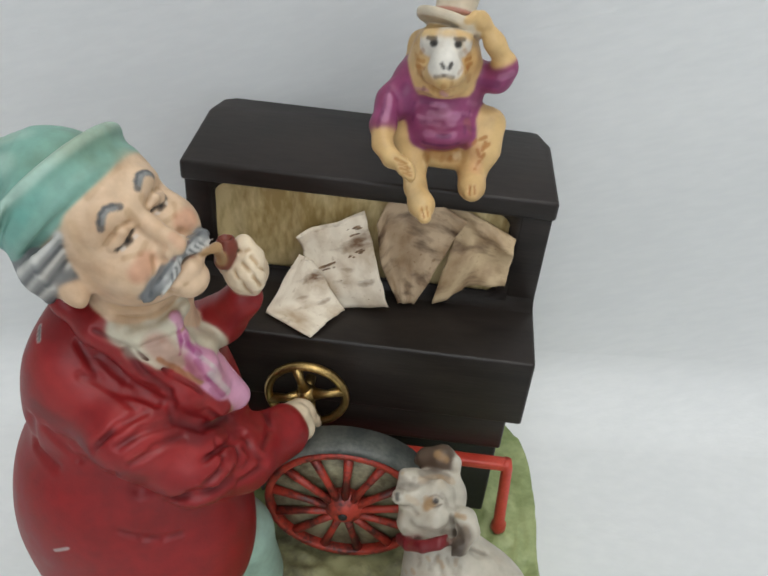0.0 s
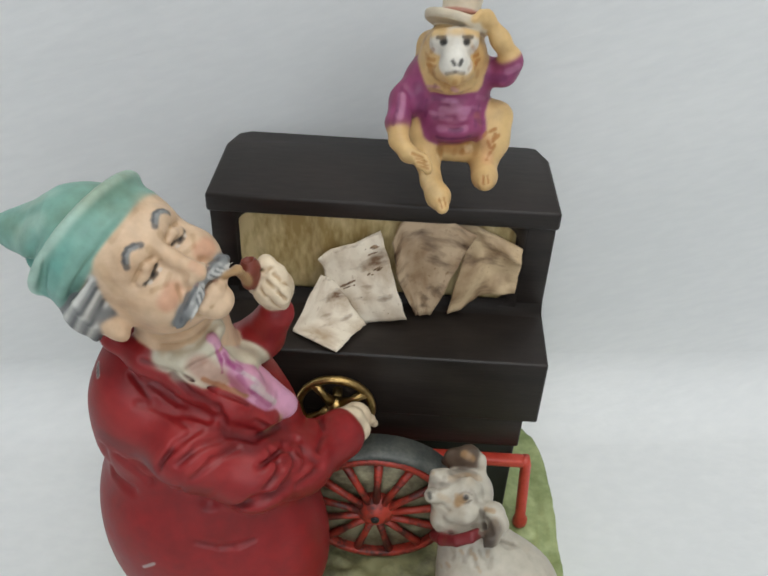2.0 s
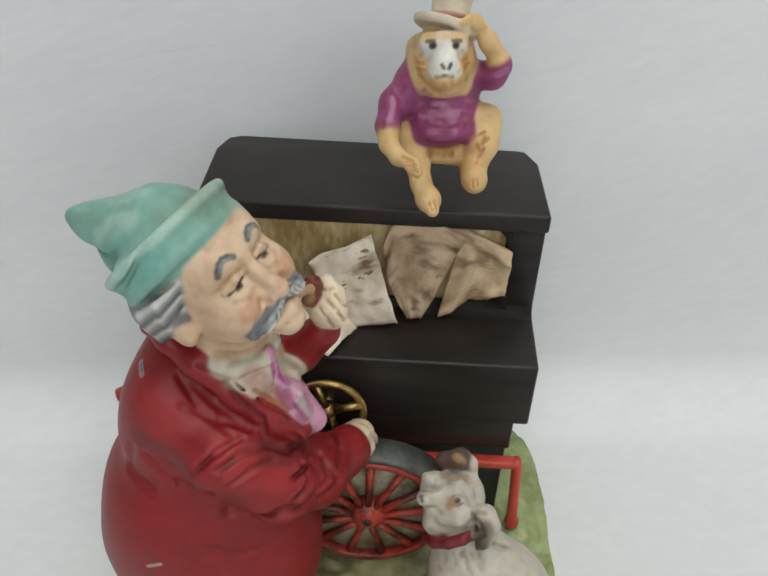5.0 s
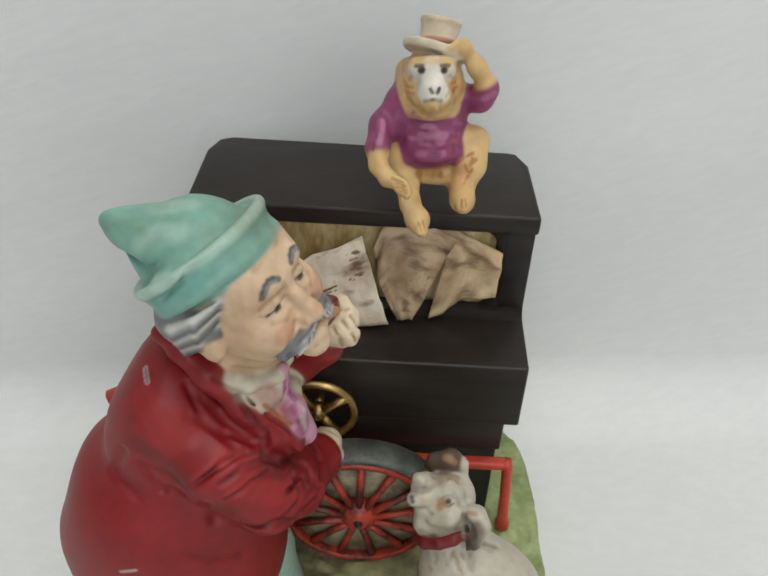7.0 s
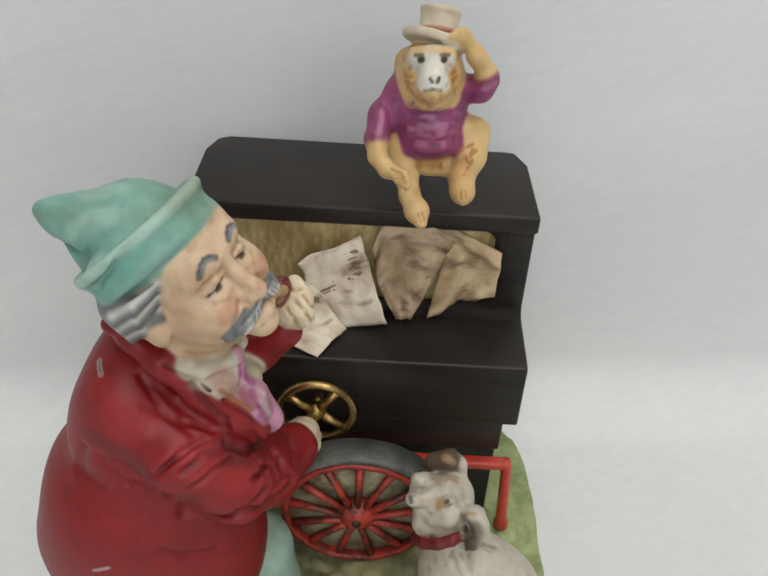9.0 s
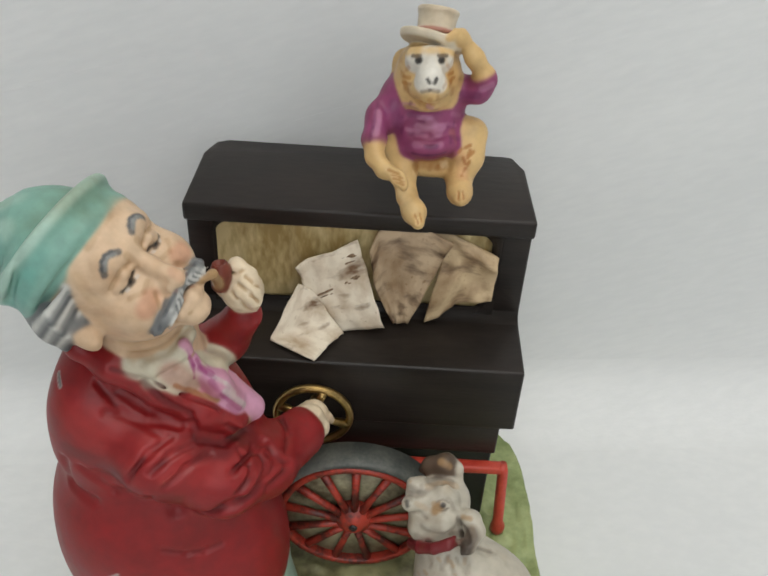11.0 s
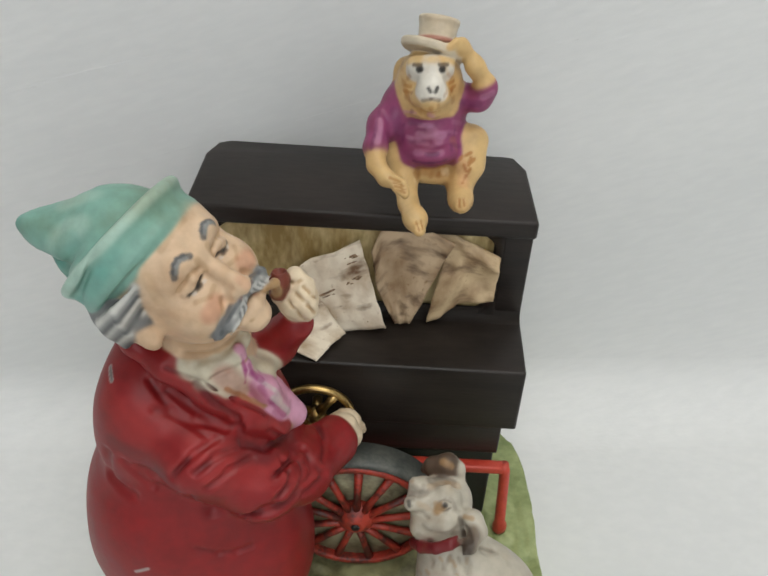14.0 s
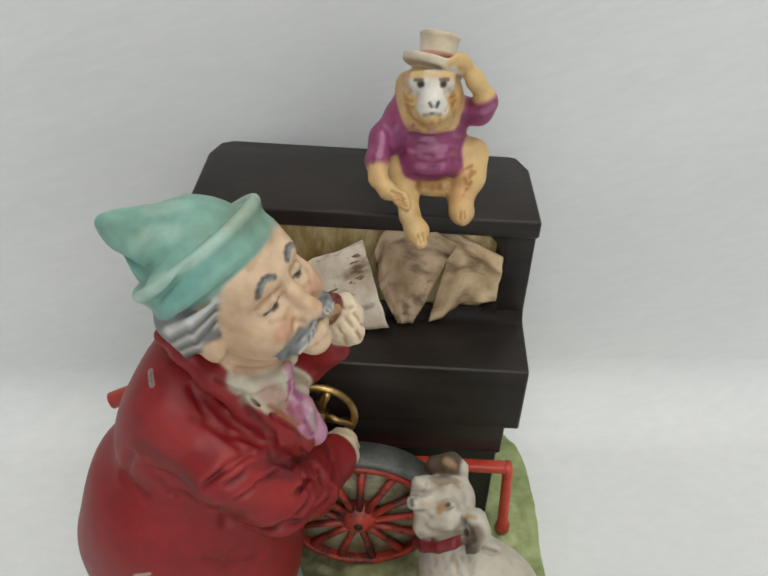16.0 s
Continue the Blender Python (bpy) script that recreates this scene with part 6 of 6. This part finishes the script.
    c.dab((0.0289, -0.0761, 0.0818), (0.0295, -0.0782, 0.0797), 0.0008, TAN, 0.5)
    c.dab((0.0315, -0.0773, 0.0826), (0.0315, -0.0773, 0.0826), 0.0010, COAT_BROWN, 0.9)
    c.dab((0.0317, -0.0773, 0.0826), (0.0317, -0.0773, 0.0826), 0.0006, DARK, 0.95)
    c.dab((0.0312, -0.0770, 0.0828), (0.0312, -0.0770, 0.0828), 0.0006, HAIR_WHITE, 0.9)
    c.dab((0.0310, -0.0634, 0.0867), (0.0334, -0.0646, 0.0860), 0.0013, TAN, 0.6)
    c.dab((0.0273, -0.0685, 0.0836), (0.0305, -0.0670, 0.0831), 0.0014, COAT_GREY, 0.75)
    c.dab((0.0305, -0.0670, 0.0831), (0.0344, -0.0679, 0.0828), 0.0014, COAT_GREY, 0.75)
    c.dab((0.0295, -0.0718, 0.0848), (0.0265, -0.0727, 0.0832), 0.0009, COAT_GREY, 0.5)
    c.dab((0.0391, -0.0782, 0.0707), (0.0395, -0.0865, 0.0752), 0.0013, COAT_BROWN, 0.85)
    c.dab((0.0382, -0.0785, 0.0789), (0.0404, -0.0797, 0.0798), 0.0008, TAN, 0.7)
    c.dab((0.0412, -0.0821, 0.0786), (0.0417, -0.0839, 0.0774), 0.0008, TAN, 0.3)
    c.dab((0.0205, -0.0762, 0.0820), (0.0208, -0.0771, 0.0813), 0.0008, DARK, 0.8)
    c.dab((0.0214, -0.0734, 0.0813), (0.0216, -0.0757, 0.0825), 0.0008, COAT_GREY, 0.6)
    c.dab((0.0214, -0.0707, 0.0850), (0.0214, -0.0707, 0.0850), 0.0006, TAN, 0.4)
    c.dab((0.0249, -0.0718, 0.0844), (0.0242, -0.0731, 0.0828), 0.0008, COAT_GREY, 0.5)
    c.dab((0.0343, -0.0771, 0.0811), (0.0372, -0.0773, 0.0792), 0.0009, COAT_GREY, 0.35)
    c.dab((0.0367, -0.0718, 0.0819), (0.0384, -0.0760, 0.0789), 0.0008, COAT_GREY, 0.35)
    c.dab((0.0255, -0.0802, 0.0758), (0.0278, -0.0814, 0.0751), 0.0008, COAT_GREY, 0.4)
    c.dab((0.0356, -0.0859, 0.0662), (0.0363, -0.0873, 0.0654), 0.0006, TAN, 0.473435)
    c.dab((0.0297, -0.0858, 0.0638), (0.0293, -0.0863, 0.0629), 0.0006, COAT_GREY, 0.32534)
    c.dab((0.0344, -0.0847, 0.0664), (0.0347, -0.0857, 0.0658), 0.0006, TAN, 0.45463)
    c.dab((0.0325, -0.0862, 0.0652), (0.0325, -0.0876, 0.0642), 0.0006, COAT_GREY, 0.493775)
    c.dab((0.0256, -0.0850, 0.0581), (0.0261, -0.0861, 0.0584), 0.0006, TAN, 0.341546)
    c.dab((0.0340, -0.0847, 0.0664), (0.0334, -0.0855, 0.0657), 0.0006, COAT_GREY, 0.29913)
    c.dab((0.0370, -0.0894, 0.0640), (0.0376, -0.0906, 0.0637), 0.0006, TAN, 0.381175)
    c.dab((0.0372, -0.0852, 0.0664), (0.0376, -0.0869, 0.0658), 0.0006, COAT_GREY, 0.259158)
    c.dab((0.0399, -0.0852, 0.0668), (0.0398, -0.0862, 0.0655), 0.0006, TAN, 0.33499)
    c.dab((0.0396, -0.0874, 0.0652), (0.0393, -0.0885, 0.0649), 0.0006, COAT_GREY, 0.269549)
    c.dab((0.0275, -0.0863, 0.0608), (0.0282, -0.0875, 0.0610), 0.0006, TAN, 0.496675)
    c.dab((0.0334, -0.0869, 0.0653), (0.0330, -0.0881, 0.0644), 0.0006, COAT_GREY, 0.363916)
    c.dab((0.0315, -0.0849, 0.0660), (0.0322, -0.0856, 0.0656), 0.0006, TAN, 0.459607)
    c.dab((0.0272, -0.0862, 0.0603), (0.0279, -0.0880, 0.0601), 0.0006, COAT_GREY, 0.276658)
    c.dab((0.0442, -0.0806, 0.0662), (0.0484, -0.0803, 0.0641), 0.0007, COAT_BROWN, 0.5)
    c.dab((0.0259, -0.0848, 0.0704), (0.0263, -0.0846, 0.0711), 0.0008, PIPE, 0.6)
    c.dab((0.0273, -0.0691, 0.0837), (0.0335, -0.0687, 0.0831), 0.0019, COAT_GREY, 0.6)
    c.dab((0.0327, -0.0655, 0.0846), (0.0305, -0.0661, 0.0828), 0.0014, COAT_BROWN, 0.6)
    c.dab((0.0304, -0.0775, 0.0818), (0.0304, -0.0775, 0.0818), 0.0017, TAN, 0.5)
    c.dab((0.0317, -0.0773, 0.0826), (0.0317, -0.0773, 0.0826), 0.0008, DARK, 0.9)
    c.dab((0.0399, -0.0835, 0.0754), (0.0391, -0.0870, 0.0748), 0.0014, COAT_BROWN, 0.7)
    c.dab((0.0242, -0.0812, 0.0720), (0.0274, -0.0819, 0.0707), 0.0011, COAT_GREY, 0.5)
    c.dab((0.0218, -0.0718, 0.0841), (0.0242, -0.0730, 0.0834), 0.0009, COAT_GREY, 0.5)
    c.dab((0.0274, -0.0636, 0.0831), (0.0304, -0.0649, 0.0844), 0.0015, COAT_BROWN, 0.5)
    c.dab((0.0304, -0.0649, 0.0844), (0.0324, -0.0658, 0.0843), 0.0014, COAT_BROWN, 0.5)
    c.dab((0.0272, -0.0715, 0.0842), (0.0327, -0.0694, 0.0834), 0.0013, TAN, 0.35)
    c.dab((0.0327, -0.0694, 0.0834), (0.0360, -0.0691, 0.0820), 0.0013, TAN, 0.35)
    c.dab((0.0399, -0.0829, 0.0759), (0.0391, -0.0859, 0.0750), 0.0021, COAT_GREY, 0.7)
    c.dab((0.0391, -0.0859, 0.0750), (0.0385, -0.0872, 0.0735), 0.0021, COAT_GREY, 0.7)
    c.dab((0.0349, -0.0805, 0.0734), (0.0383, -0.0789, 0.0711), 0.0011, COAT_BROWN, 0.5)
    c.dab((0.0334, -0.0752, 0.0829), (0.0351, -0.0766, 0.0805), 0.0009, COAT_GREY, 0.5)
    c.dab((0.0235, -0.0764, 0.0816), (0.0267, -0.0768, 0.0800), 0.0009, TAN, 0.3)
    c.dab((0.0405, -0.0838, 0.0772), (0.0390, -0.0868, 0.0735), 0.0030, COAT_BROWN, 0.75)
    c.dab((0.0395, -0.0862, 0.0752), (0.0386, -0.0880, 0.0718), 0.0022, DARK, 0.5)
    ob = c.mesh("dog_statue", M_PAINT)
    settle(ob, (0.035, -0.080, 0.010))
    return tagged(ob, "white and brown bisque dog with red collar on the base", "statue")


def trousers():
    STEP = 0.0009
    c = Clay((-0.10, -0.11, 0.0), (0.0, -0.02, 0.07), STEP)
    c.chain([(-0.040, -0.068, 0.050, 0.013), (-0.032, -0.064, 0.034, 0.0125), (-0.029, -0.062, 0.010, 0.013)], TEAL_LIGHT, 0.004)
    c.chain([(-0.060, -0.076, 0.052, 0.014), (-0.058, -0.077, 0.030, 0.012), (-0.057, -0.078, 0.010, 0.012)], TEAL_LIGHT, 0.004)
    ob = c.mesh("trousers_statue", M_PAINT)
    settle(ob, (-0.055, -0.07, 0.01))
    return tagged(ob, "pale green bisque trouser legs standing on the base", "statue")


GRINDER = grinder()
MONKEY = monkey()
dog()
trousers()

# seconds, place and turn of the swaying grinder
MAN_ROWS = [
    (0, -0.0639, -0.0866, 0.0707, -1.46, -12.64, -3.53),
    (0.5, -0.0623, -0.0862, 0.0695, -0.96, -15.79, -4.50),
    (1, -0.0602, -0.0857, 0.0686, -0.47, -18.86, -5.50),
    (1.5, -0.0590, -0.0847, 0.0682, -0.01, -20.37, -6.91),
    (2, -0.0559, -0.0841, 0.0677, 0.27, -20.94, -7.03),
    (2.5, -0.0543, -0.0830, 0.0675, 0.21, -20.73, -7.52),
    (3, -0.0535, -0.0817, 0.0670, -0.21, -19.68, -8.30),
    (3.5, -0.0524, -0.0812, 0.0664, -0.51, -17.80, -7.99),
    (4, -0.0528, -0.0819, 0.0675, -1.11, -14.90, -6.68),
    (4.5, -0.0518, -0.0822, 0.0681, -1.52, -12.79, -5.96),
    (5, -0.0525, -0.0830, 0.0684, -1.23, -10.21, -4.69),
    (5.5, -0.0538, -0.0838, 0.0700, -0.83, -6.77, -2.82),
    (6, -0.0552, -0.0857, 0.0709, -0.44, -3.24, -0.92),
    (6.5, -0.0558, -0.0866, 0.0715, -0.35, -0.97, 0.18),
    (7, -0.0574, -0.0863, 0.0710, 0.04, 0.01, -0.01),
    (7.5, -0.0595, -0.0863, 0.0719, -0.12, 0.74, 0.21),
    (8, -0.0612, -0.0865, 0.0729, -0.29, 0.39, 0.49),
    (8.5, -0.0636, -0.0871, 0.0738, -0.89, -0.94, 0.82),
    (9, -0.0643, -0.0871, 0.0729, -0.88, -4.21, 0.81),
    (9.5, -0.0647, -0.0872, 0.0727, -0.78, -7.84, 0.69),
    (10, -0.0638, -0.0873, 0.0727, -0.27, -11.50, 0.22),
    (10.5, -0.0620, -0.0873, 0.0728, 0.44, -14.87, -0.54),
    (11, -0.0597, -0.0871, 0.0727, 1.14, -17.61, -1.50),
    (11.5, -0.0574, -0.0868, 0.0725, 1.63, -19.40, -2.58),
    (12, -0.0552, -0.0864, 0.0721, 1.94, -20.10, -3.69),
    (12.5, -0.0547, -0.0856, 0.0724, 2.16, -19.38, -4.44),
    (13, -0.0541, -0.0855, 0.0726, 2.03, -17.61, -4.75),
    (13.5, -0.0530, -0.0850, 0.0727, 1.65, -15.63, -4.15),
    (14, -0.0517, -0.0851, 0.0728, 0.94, -13.65, -3.85),
    (14.5, -0.0516, -0.0852, 0.0717, 0.67, -11.35, -3.53),
    (15, -0.0519, -0.0851, 0.0720, 0.33, -8.19, -2.72),
    (15.5, -0.0526, -0.0864, 0.0715, 0.11, -4.97, -1.76),
    (16, -0.0528, -0.0868, 0.0717, -0.05, -2.95, -1.08),
]
# seconds and rise of the bobbing monkey in millimetres
MONKEY_ROWS = [
    (0, -1.2), (0.5, 1), (1, 4.8), (1.5, 8), (2, 8.6), (2.5, 4.2), (3, -0.8), (3.5, 0), 
    (4, 3), (4.5, 5.9), (5, 9), (5.5, 8.2), (6, 2.6), (6.5, 0.2), (7, 2), (7.5, 5.6), 
    (8, 8.4), (8.5, 9.8), (9, 5), (9.5, -0.2), (10, 0.2), (10.5, 2.9), (11, 6.4), (11.5, 9.6), 
    (12, 8.8), (12.5, 2.6), (13, -0.8), (13.5, 1), (14, 4), (14.5, 6.8), (15, 10), (15.5, 5.4), 
    (16, -1), ]


def motions():
    walk(GRINDER, [(t, pose(x, y, z, rx, ry, rz)) for t, x, y, z, rx, ry, rz in MAN_ROWS])
    x, y, z = MONKEY_AT
    walk(MONKEY, [(t, pose(x, y, z + 0.001 * u)) for t, u in MONKEY_ROWS])
    walk(CRANK, [(t, pose(-0.0125, -0.037, 0.0770, 0, 35.8 * t, 0)) for t in range(0, 17)])


motions()
